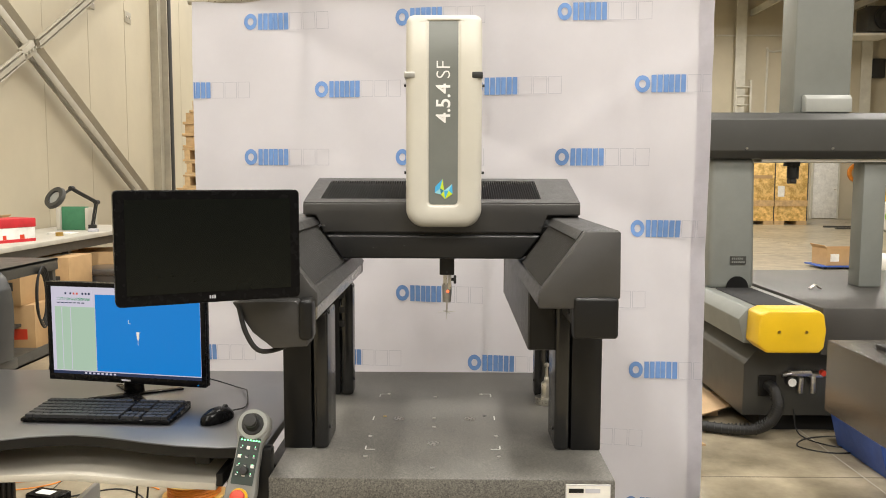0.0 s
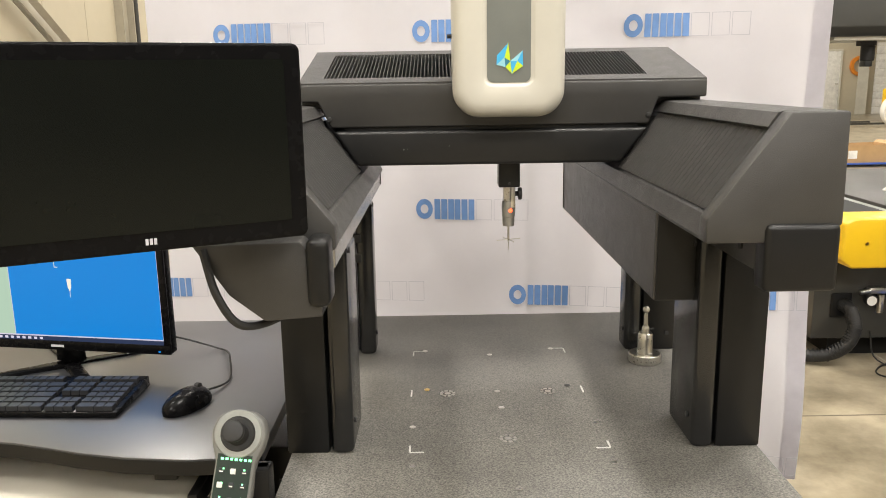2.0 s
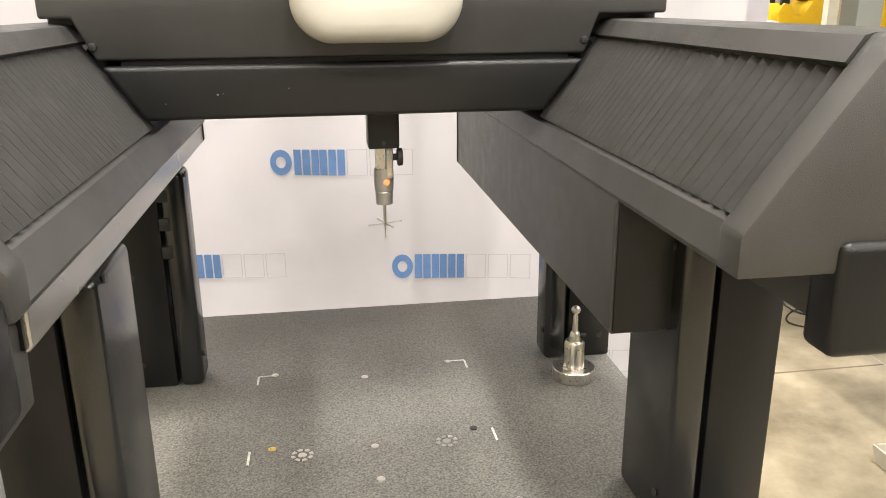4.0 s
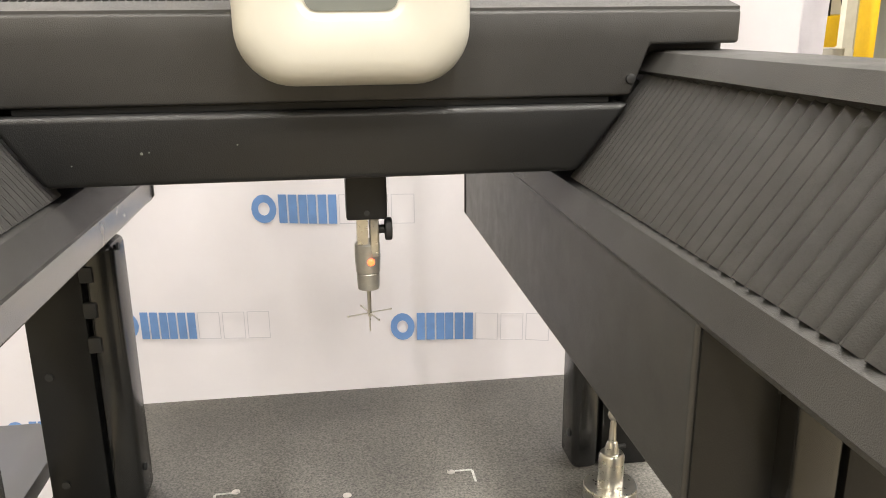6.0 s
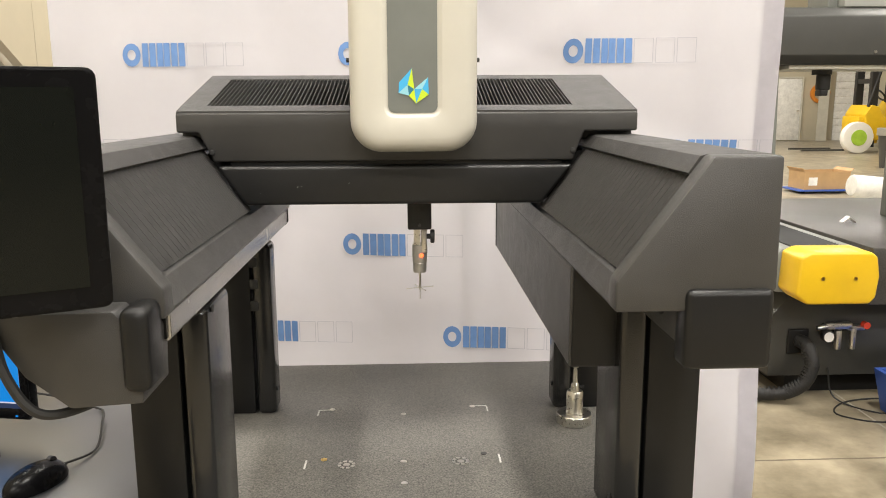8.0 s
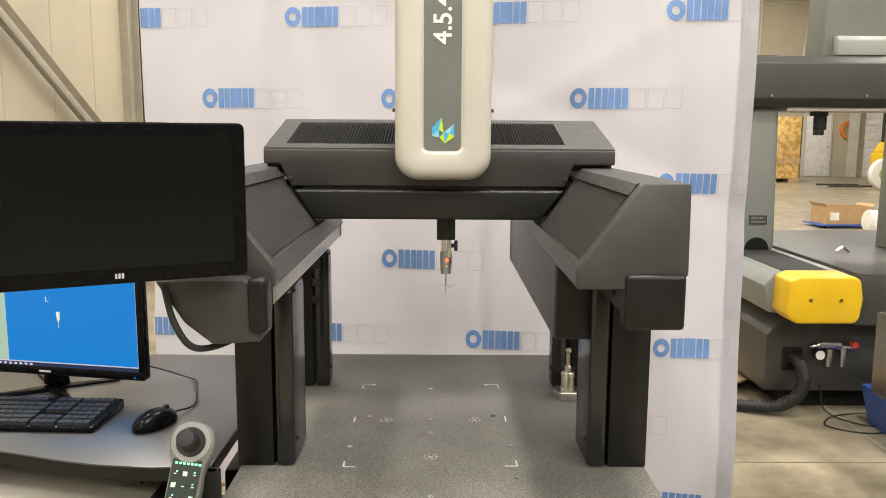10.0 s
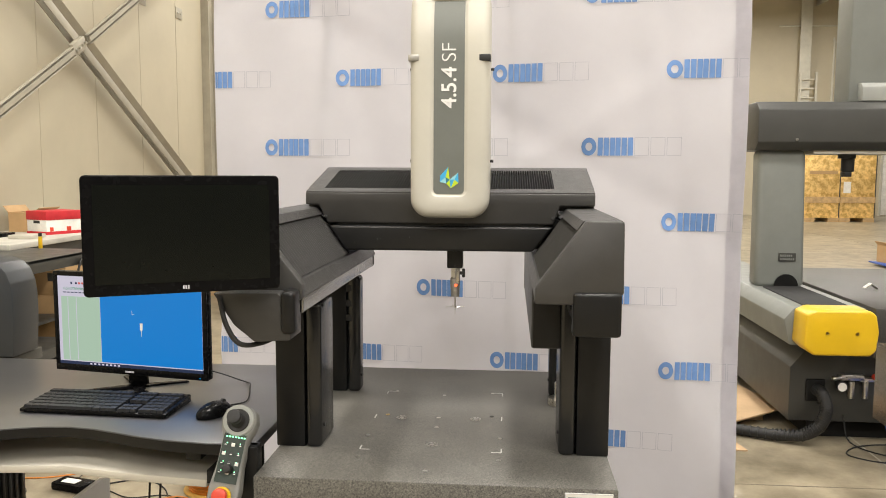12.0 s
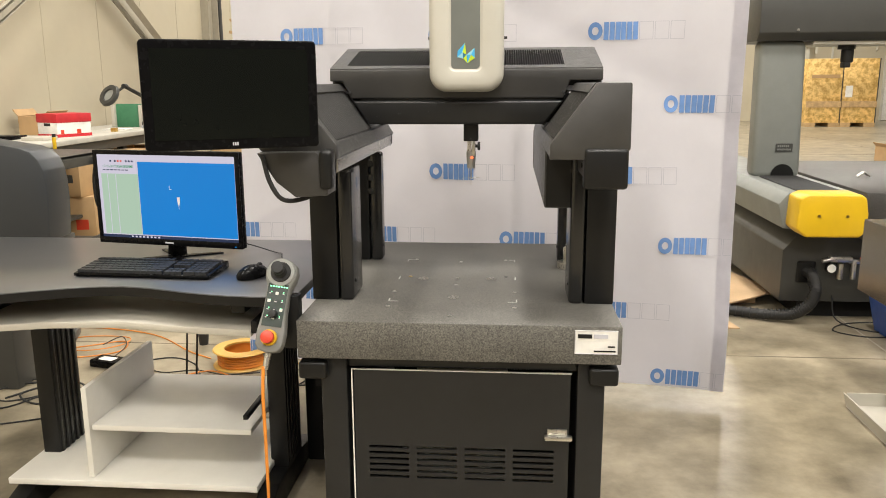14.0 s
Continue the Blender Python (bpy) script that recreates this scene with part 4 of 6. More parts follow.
bmesh.ops.bisect_plane(b, geom=b.verts[:] + b.edges[:] + b.faces[:], plane_co=(0, 0, 0.001), plane_no=(0, 0, -1), clear_outer=True)
part("shell", turned(b, MM), M_BEZEL, mouse)
part("wheel", turned(bm_cyl((-0.004, 0.032, 0.029), (0.004, 0.032, 0.029), 0.008), MM), M_RUB, mouse)
part("cable", bm_tube([(-0.63, 2.175, DZ + 0.012), (-0.605, 2.25, DZ + 0.004), (-0.625, 2.34, DZ + 0.02), (-0.65, 2.41, DZ + 0.01), (-0.68, 2.45, DZ + 0.004), (-0.78, 2.46, DZ + 0.03), (-0.88, 2.44, DZ + 0.05)], 0.0022, 6), M_RUB, mouse)

# hand controller
PM = Matrix.Translation((-0.478, 1.768, 0.785)) @ Euler((radians(-24), radians(7), radians(0))).to_matrix().to_4x4() @ Matrix.Scale(0.84, 4)
pend = thing("jog_controller", (-0.478, 1.762, 0.64), "grey hand controller with joystick and red stop button", "controller")
prof = [(-0.04, -0.12), (-0.03, -0.136), (0.0, -0.142), (0.03, -0.136), (0.04, -0.12), (0.042, -0.08), (0.034, -0.02), (0.034, 0.05), (0.044, 0.075), (0.048, 0.10), (0.04, 0.125), (0.02, 0.138), (-0.02, 0.138), (-0.04, 0.125), (-0.048, 0.10), (-0.044, 0.075), (-0.034, 0.05), (-0.034, -0.02), (-0.042, -0.08)]
part("body", turned(bm_prism(prof, "y", 0, 0.045, 0.006, 3), PM), M_PEND, pend)
pan = part("key_panel", turned(bm_box(-0.03, 0.03, -0.002, 0.0, -0.065, 0.062, 0.0), PM), M_PCB, pend, "dark green key panel")
for r in range(4):
    for c in (-0.02, 0.0, 0.02):
        part("button", turned(bm_box(c - 0.0048, c + 0.0048, -0.0045, -0.002, 0.029 - r * 0.024, 0.0385 - r * 0.024, 0.001), PM), M_PAPER if (r, c) in ((0, 0.0), (3, 0.0), (1, -0.02), (2, 0.02)) else M_KEY, pan)
        part("key_print", turned(bm_box(c - 0.003, c + 0.003, -0.0051, -0.0046, 0.0315 - r * 0.024, 0.0335 - r * 0.024), PM), M_PAPER, pan, "small white key print")
part("lamps", turned(join(*[bm_box(-0.024 + 0.008 * k, -0.019 + 0.008 * k, -0.003, -0.002, 0.052, 0.056) for k in range(7)], *[bm_box(c, c + 0.003, -0.0052, -0.0046, 0.036 - r * 0.024, 0.039 - r * 0.024) for r in range(4) for c in (-0.018, 0.018)]), PM), M_GREENLED, pan, "small green lamps")
part("joystick_ring", turned(bm_lathe([(0.029, 0.0), (0.04, 0.0), (0.042, 0.004), (0.04, 0.008), (0.029, 0.008)], 32), PM @ pose(0, 0.001, 0.098, 90, 0, 0)), M_GREYL, pend, "pale grey ring round the joystick")
part("joystick", turned(join(bm_cyl((0, 0, 0.098), (0, -0.012, 0.098), 0.034, 0.028, n=28), bm_cyl((0, -0.012, 0.098), (0, -0.03, 0.1), 0.02, 0.014, n=24), bm_cyl((0, -0.03, 0.1), (0, -0.06, 0.104), 0.016, 0.019, n=24, bevel=0.004)), PM), M_RUB, pend, "black joystick")
part("speed_knob", turned(bm_cyl((0, 0, -0.028), (0, -0.02, -0.028), 0.013, 0.011, n=20, bevel=0.002), PM), M_RUB, pend)
part("stop_collar", turned(bm_cyl((0, 0, -0.098), (0, -0.01, -0.098), 0.024, n=28), PM), M_YEL, pend, "yellow collar")
part("stop_button", turned(bm_cyl((0, -0.01, -0.098), (0, -0.034, -0.098), 0.0185, 0.0195, n=28, bevel=0.004), PM), M_REDP, pend, "red mushroom stop button")
part("cable_gland", turned(bm_cyl((0.0, 0.022, -0.142), (0.0, 0.022, -0.19), 0.011, 0.008), PM), M_STEEL, pend)
part("cable", bm_tube([(-0.500, 1.716, 0.642), (-0.502, 1.708, 0.57), (-0.502, 1.71, 0.42), (-0.508, 1.72, 0.25), (-0.53, 1.73, 0.08), (-0.6, 1.80, 0.008), (-0.5, 1.95, 0.006), (-0.38, 2.2, 0.006)], 0.0042), M_ORANGE, pend, "orange cable")
part("hook", join(bm_box(-0.47, -0.428, 1.80, 1.835, 0.66, 0.80, 0.004), bm_box(-0.5, -0.43, 1.81, 1.83, 0.78, 0.80, 0.003)), M_BLACK, pend, "black hanger")

# ---- wall details ----
for k, y in enumerate((5.1, 6.12, 7.14, 8.16, 9.18, 10.2, 11.22, 12.24, 13.26)):
    tagged(part("panel_joint", bm_box(HX0, HX0 + 0.003, y - 0.006, y + 0.006, 0.0, HZ), M_SEAM, wall_west), "raised seam between wall panels")


def channel(p, q, w, d, name, parent):
    """A steel channel between two places on the west wall."""
    p, q = Vector(p), Vector(q)
    L = (q - p).length
    m = Matrix.Translation(p) @ Euler((-math.atan2(q.z - p.z, q.y - p.y) * -1, 0, 0)).to_matrix().to_4x4()
    bm = join(bm_box(-0.008, 0.0, 0, L, -w, w, 0.002), bm_box(0.0, d, 0, L, w - 0.008, w, 0.002), bm_box(0.0, d, 0, L, -w, -w + 0.008, 0.002), bm_box(d - 0.008, d, 0, L, -w * 0.45, w * 0.45))
    return part(name, turned(bm, m), M_BRACE, parent)


def angle_brace(p, q, w, d, name, parent):
    """A steel angle: a flat lower leg and an upper leg that leans away from the wall."""
    p, q = Vector(p), Vector(q)
    m = Matrix.Translation(p) @ Euler((math.atan2(q.z - p.z, q.y - p.y), 0, 0)).to_matrix().to_4x4()
    L = (q - p).length
    bm = join(bm_box(d - 0.008, d, 0, L, -w, -0.006, 0.002), bm_prism([(0.0, 0.004), (0.008, 0.0), (d + 0.012, w - 0.006), (d + 0.006, w)], "y", 0, L), bm_box(-0.01, 0.0, 0, L, -w, w * 0.5))
    return part(name, turned(bm, m), M_BRACE, parent)


brace = thing("cross_brace", (-4.05, 7.57, 2.6), "pale painted steel cross bracing on the wall", "brace", kind="structure")
angle_brace((-4.08, 4.6, 4.34), (-4.08, 12.2, 0.13), 0.095, 0.06, "long_brace", brace)
channel((-4.0, 4.5, 0.91), (-4.0, 7.38, 2.53), 0.05, 0.03, "short_brace", brace)
channel((-4.0, 7.66, 2.69), (-4.0, 12.6, 5.6), 0.05, 0.03, "short_brace", brace)
part("gusset", turned(bm_box(-4.03, -3.985, -0.12, 0.12, -0.06, 0.06, 0.004), Matrix.Translation((0, 7.5, 2.6)) @ Euler((radians(30), 0, 0)).to_matrix().to_4x4()), M_BRACE, brace, "bolted gusset plate")
for k in range(4):
    part("bolt", bm_cyl((-3.985, 7.42 + 0.055 * k, 2.55 + 0.032 * k), (-3.965, 7.42 + 0.055 * k, 2.55 + 0.032 * k), 0.014, n=6), M_STEEL, brace)
for y, z in ((9.25, 3.42), (10.3, 3.45)):
    p = thing("wall_plate", (HX0, y, z), "small bolted steel plate on the wall panel", "plate", "wall plates", kind="structure")
    part("plate", bm_box(HX0, HX0 + 0.012, y - 0.1, y + 0.1, z - 0.07, z + 0.07, 0.003), M_BRACE, p)
    for dy in (-0.05, 0.05):
        part("bolt", bm_cyl((HX0 + 0.012, y + dy, z), (HX0 + 0.025, y + dy, z), 0.014, n=6), M_STEEL, p)
post = thing("wall_column", (-4.0, 12.2, 0), "painted steel column against the wall", "column", kind="structure")
part("flange", bm_box(-4.2, -4.09, 11.05, 11.075, 0, HZ), M_BRACE, post)
part("web", bm_box(-4.155, -4.135, 11.075, 11.3, 0, HZ), M_BRACE, post)
part("flange", bm_box(-4.2, -4.05, 11.3, 11.325, 0, HZ), M_BRACE, post)
part("downpipe", bm_cyl((-4.06, 11.42, 0), (-4.06, 11.42, HZ), 0.028), M_DGREY, post, "dark conduit")

# floor joints
for x in (-3.4, 1.98, 7.3, 12.7):
    part("joint", bm_box(x - 0.004, x + 0.004, HY0, HY1, 0.0, 0.0012), M_BEIGE if x == 1.98 else M_JOINT, floor)
for y in (3.72, 9.4, 15.0, 21.0):
    part("joint", bm_box(HX0, HX1, y - 0.004, y + 0.004, 0.0, 0.001), M_JOINT, floor)


# ---- bench by the wall ----
bench = thing("workbench", (-3.75, 6.8, 0), "long pale-topped workbench along the wall", "workbench")
part("top", bm_box(-4.18, -3.33, 5.3, 8.6, 0.86, 0.9, 0.004), M_BENCH, bench, "pale worn bench top")
for y in (5.4, 6.9, 8.5):
    for x in (-4.12, -3.42):
        part("leg", bm_box(x - 0.03, x + 0.03, y - 0.03, y + 0.03, 0, 0.86), M_DGREY, bench)
part("rail", bm_box(-3.4, -3.36, 5.4, 8.5, 0.78, 0.858), M_DGREY, bench)
part("low_shelf", bm_box(-4.15, -3.4, 5.4, 8.5, 0.25, 0.275), M_DGREY, bench)


def carton(name, x, y, z, w, d, h, rz, label, material=M_CARD, flaps=False, lid=None):
    t = thing(name, (x, y, z), label, "box", rz=rz)
    wall = 0.006
    if flaps:
        part("body", join(bm_box(-w / 2, w / 2, -d / 2, d / 2, 0, wall), bm_box(-w / 2, -w / 2 + wall, -d / 2, d / 2, wall, h), bm_box(w / 2 - wall, w / 2, -d / 2, d / 2, wall, h), bm_box(-w / 2 + wall, w / 2 - wall, -d / 2, -d / 2 + wall, wall, h), bm_box(-w / 2 + wall, w / 2 - wall, d / 2 - wall, d / 2, wall, h)), material, t, local=True)
        for s, ang in ((1, 35), (-1, -50)):
            part("flap", turned(bm_box(0, w * flaps, -d / 2, d / 2, 0, wall), Matrix.Translation((s * w / 2, 0, h)) @ Euler((0, radians(-ang if s > 0 else ang), 0 if s > 0 else math.pi)).to_matrix().to_4x4()), material, t, local=True)
    else:
        part("body", bm_box(-w / 2, w / 2, -d / 2, d / 2, 0, h if not lid else h * 0.62, 0.004), material, t, local=True)
        if lid:
            part("lid", bm_box(-w / 2 - 0.006, w / 2 + 0.006, -d / 2 - 0.006, d / 2 + 0.006, h * 0.62 - 0.0, h, 0.006), lid, t, "lift-off lid", local=True)
        else:
            part("tape", bm_box(-0.025, 0.025, -d / 2 - 0.001, d / 2 + 0.001, h + 0.0002, h + 0.001), M_BEIGE, t, local=True)
    return t


rb = carton("archive_box", -3.62, 6.34, 0.9, 0.25, 0.32, 0.19, -24, "red and white cardboard archive box on the bench", M_PAPER, lid=M_RED)
part("base_band", bm_box(-0.127, 0.127, -0.162, 0.162, 0.0, 0.025), M_RED, rb, "red band", local=True)
for ya, yb in ((0.02, 0.06), (-0.13, -0.10)):
    part("mark", bm_box(0.1253, 0.126, ya, yb, 0.026, 0.06), M_REDP, rb, "red printed patch", local=True)
part("hand_hole", bm_box(-0.04, 0.04, -0.1608, -0.16, 0.09, 0.112), M_RUB, rb, local=True)
cb = carton("cardboard_box", -3.95, 6.55, 0.9, 0.24, 0.26, 0.16, -6, "open brown cardboard box on the bench", flaps=0.3)
rd = thing("document_rack", (-3.75, 7.75, 0.9), "green backed file rack with pale sides on the bench", "rack")
part("back", bm_box(-3.87, -3.62, 7.74, 7.79, 0.9, 1.13, 0.004), M_GREENP, rd)
for x in (-3.905, -3.62):
    part("side", bm_box(x, x + 0.034, 7.70, 7.9, 0.9, 1.12, 0.004), M_BEIGE, rd)

lamp = thing("magnifier_lamp", (-3.53, 7.66, 0.9), "grey swing-arm magnifier lamp clamped to the bench", "lamp")
part("clamp", bm_box(-3.56, -3.50, 7.63, 7.69, 0.9, 0.96, 0.006), M_RUB, lamp)
part("lower_arm", join(bm_cyl((-3.535, 7.66, 0.95), (-3.49, 7.66, 1.183), 0.011, n=10), bm_cyl((-3.515, 7.66, 0.95), (-3.47, 7.66, 1.183), 0.007, n=8)), M_RUB, lamp)
part("upper_arm", join(bm_cyl((-3.48, 7.66, 1.183), (-3.86, 7.95, 1.31), 0.012, n=10), bm_cyl((-3.48, 7.66, 1.162), (-3.86, 7.95, 1.288), 0.007, n=8)), M_RUB, lamp)
part("joint", bm_cyl((-3.48, 7.63, 1.176), (-3.48, 7.69, 1.176), 0.022, n=14), M_RUB, lamp)
part("joint", bm_cyl((-3.86, 7.92, 1.305), (-3.86, 7.98, 1.305), 0.024, n=14), M_RUB, lamp)
tilt = Matrix.Translation((-3.99, 7.9, 1.2)) @ Euler((radians(52), radians(-34), 0)).to_matrix().to_4x4()
part("ring_head", turned(bm_lathe([(0.07, 0), (0.112, 0), (0.122, 0.015), (0.112, 0.045), (0.07, 0.045), (0.066, 0.02)], 28, True), tilt), M_DGREY, lamp, "grey ring head")
part("lens", turned(bm_lathe([(0.066, 0.018), (0.066, 0.026)], 24), tilt), M_GREYL, lamp, "pale magnifier lens")
part("neck", bm_cyl((-3.86, 7.95, 1.305), (-3.93, 7.92, 1.25), 0.014, n=10), M_DGREY, lamp)

# loose parts on the bench
for name, x, y, w, d, h, mt, lb, cat in (("tape_roll", -3.5, 6.95, 0.05, 0.05, 0.035, M_BRASS, "small yellow tape roll on the bench", "tape"), ("paper_stack", -3.62, 7.25, 0.22, 0.16, 0.012, M_PAPER, "loose white papers on the bench", "papers"), ("tool_tray", -3.55, 5.85, 0.18, 0.2, 0.03, M_BEIGE, "pale tray of small parts on the bench", "tray"), ("black_tray", -3.9, 5.95, 0.25, 0.2, 0.03, M_BEZEL, "flat black tray on the bench", "tray"), ("small_box", -3.45, 7.5, 0.08, 0.06, 0.03, M_GREYINK, "small grey box on the bench", "box")):
    t = thing(name, (x, y, 0.9), lb, cat)
    part("body", bm_box(x - w / 2, x + w / 2, y - d / 2, y + d / 2, 0.9, 0.9 + h, 0.004), mt, t)

# boxes under and before the bench
for x, y, z, w, d, h, rz, lb in ((-3.42, 6.75, 0.0, 0.42, 0.4, 0.4, 4, "brown cardboard box stacked below the bench"), (-3.42, 6.75, 0.4, 0.4, 0.38, 0.35, -3, "brown cardboard box with dark label, stacked below the bench"), (-3.5, 6.25, 0.0, 0.36, 0.34, 0.42, 8, "brown cardboard box with a red patch"), (-3.55, 6.25, 0.42, 0.36, 0.34, 0.33, -4, "tall brown cardboard box on another")):
    t = carton("cardboard_box", x, y, z, w, d, h, rz, lb)
    part("mark", bm_box(0.02, 0.12, -d / 2 - 0.001, -d / 2 - 0.0003, h * 0.35, h * 0.55), M_REDP if "red" in lb else M_DGREY, t, local=True)
carton("cardboard_box", -3.45, 7.6, 0.3, 0.5, 0.5, 0.42, 12, "open brown cardboard box on the bench shelf", flaps=0.3)
tote = thing("storage_tote", (-3.05, 7.2, 0), "dark blue-grey plastic storage tote with lid", "tote")
part("tub", bm_prism([(-3.3, 0.0), (-2.8, 0.0), (-2.75, 0.55), (-3.35, 0.55)], "y", 6.95, 7.5, 0.01), M_DESK, tote)
part("lid", bm_box(-3.37, -2.73, 6.93, 7.52, 0.55, 0.6, 0.01), M_DESK, tote)

# grey utility cart
cart = thing("utility_cart", (-3.3, 5.1, 0), "grey steel utility cart with a cable hung on it", "cart")
part("top_tray", join(bm_box(-3.9, -2.79, 4.66, 5.5, 0.845, 0.86), bm_box(-3.9, -2.79, 4.65, 4.665, 0.78, 0.862, 0.002), bm_box(-2.805, -2.79, 4.666, 5.5, 0.78, 0.862, 0.002)), M_DGREY, cart)
part("low_tray", join(bm_box(-3.9, -2.79, 4.66, 5.5, 0.2, 0.215), bm_box(-3.9, -2.79, 4.65, 4.665, 0.2, 0.28), bm_box(-2.805, -2.79, 4.666, 5.5, 0.2, 0.28)), M_DGREY, cart)
for x in (-3.88, -2.83):
    for y in (4.68, 5.48):
        l = part("leg", bm_box(x - 0.02, x + 0.02, y - 0.02, y + 0.02, 0.16, 0.845), M_DGREY, cart)
        part("caster", join(bm_cyl((x - 0.018, y, 0.065), (x + 0.018, y, 0.065), 0.065, n=24, bevel=0.008), bm_box(x - 0.03, x + 0.03, y - 0.02, y + 0.02, 0.1, 0.16)), M_RUB, l, "black caster")
coil = []
for k in range(4):
    r = 0.13 + 0.012 * k
    coil.append(bm_tube([(-2.785 + 0.006 * k, 5.25 + 0.5 * r * math.cos(a), 0.62 + r * 1.25 * math.sin(a)) for a in (radians(30 * j) for j in range(13))], 0.007, 6, 4))
cc = thing("cable_coil", (-2.785, 5.25, 0.78), "black cable coil hung on the cart", "cable")
part("loops", join(*coil), M_RUB, cc)
sd = thing("screwdriver", (-3.19, 5.44, 0.86), "yellow and black screwdriver standing in the cart top", "screwdriver")
part("grip", join(bm_cyl((-3.19, 5.44, 0.865), (-3.19, 5.44, 0.95), 0.014, n=10, bevel=0.003)), M_YEL, sd)
part("cap", bm_cyl((-3.19, 5.44, 0.951), (-3.19, 5.44, 0.975), 0.013, n=10), M_RUB, sd)

# rounded grey machine cover beside the desk
gm = thing("machine_cabinet", (-2.4, 3.4, 0), "dark grey machine cabinet with a rounded cover", "machine")
cover_line = [(-3.3, 0.68), (-3.3, 1.17), (-2.34, 1.135), (-2.035, 1.086), (-1.915, 1.068), (-1.870, 1.052), (-1.838, 1.02), (-1.819, 0.975), (-1.812, 0.92), (-1.811, 0.84), (-1.821, 0.68)]
part("cover", bm_prism(cover_line, "y", 3.03, 3.2, 0.006, 2), M_GREYCOV, gm, "blue-grey rounded cover")
part("ledge", bm_box(-3.3, -1.835, 3.02, 3.25, 0.63, 0.676, 0.004), M_DGREY, gm)
part("base", bm_box(-3.3, -2.05, 3.05, 3.25, 0.0, 0.63, 0.01), M_DGREY, gm)

# pallets behind the banner
wood = random.Random(4)
stack_x = -3.0
for k in range(12):
    z = 0.145 * k
    off = 0.28 if k < 6 else (0.12 if k < 9 else 0.0)
    x0 = stack_x - off + wood.uniform(-0.04, 0.04)
    p = thing("pallet", (x0 + 0.6, 9.3, z), "worn pine pallet in a tall stack", "pallet", "stacked pallets")
    for i in range(6):
        part("deck_board", bm_box(x0, x0 + 1.2, 8.8 + i * 0.19, 8.9 + i * 0.19, z + 0.122, z + 0.143, 0.002), M_WOOD, p)
    for i in range(3):
        part("stringer", bm_box(x0 + 0.02 + i * 0.55, x0 + 0.08 + i * 0.55, 8.8, 9.9, z + 0.022, z + 0.122), M_WOOD, p)
    for i in range(3):
        part("base_board", bm_box(x0, x0 + 1.2, 8.8 + i * 0.47, 8.9 + i * 0.47, z, z + 0.022), M_WOOD, p)
for k in range(4):
    x0 = stack_x + wood.uniform(-0.05, 0.06)
    z = 1.745 + 0.13 * k
    t = thing("timber_crate_part", (x0 + 0.5, 9.2, z), "loose pine crate board on the pallets", "timber")
    part("board", bm_box(x0, x0 + 1.1, 8.85, 9.25, z, z + 0.03, 0.003), M_WOOD, t)
    part("block", bm_box(x0 + 0.03, x0 + 0.16, 8.87, 9.2, z + 0.03, z + 0.128, 0.003), M_WOOD, t)

# ---- clutter on the floor by the desk ----
ad = thing("power_adapter", (-1.80, 3.38, 0), "black power adapter with white label on the floor", "adapter", rz=-14)
part("case", bm_box(-0.085, 0.085, -0.045, 0.045, 0.0, 0.035, 0.006), M_BEZEL, ad, local=True)
part("label", bm_box(-0.05, 0.03, -0.025, 0.02, 0.035, 0.0358), M_PAPER, ad, local=True)
ad2 = thing("cable_box", (-2.3, 3.75, 0), "dark flat cable box on the floor", "box", rz=20)
part("case", bm_box(-0.12, 0.12, -0.08, 0.08, 0.0, 0.05, 0.006), M_DGREY, ad2, local=True)
sp = thing("cable_reel", (-1.17, 3.45, 0), "yellow reel wound with orange cable on the floor", "cable reel")
for z in (0.0, 0.075):
    part("flange", turned(bm_lathe([(0.085, z), (0.135, z), (0.14, z + 0.005), (0.135, z + 0.01), (0.085, z + 0.01)], 36, True), Matrix.Translation((-1.17, 3.45, 0))), M_YELO, sp, "yellow flange")
part("winding", turned(join(*[bm_tube([(0.112 * math.cos(radians(30 * j)), 0.112 * math.sin(radians(30 * j)), z) for j in range(13)], 0.0075, 6, 4) for z in (0.017, 0.03, 0.043, 0.056, 0.068)], bm_lathe([(0.1, 0.011), (0.105, 0.011), (0.105, 0.074), (0.1, 0.074)], 24, True)), Matrix.Translation((-1.17, 3.45, 0))), M_ORANGE, sp, "wound orange cable")
cup = thing("plug", (-1.47, 3.72, 0), "small black rubber plug on the floor", "plug")
part("body", bm_cyl((-1.47, 3.72, 0), (-1.47, 3.72, 0.06), 0.022, 0.028, n=16), M_RUB, cup)
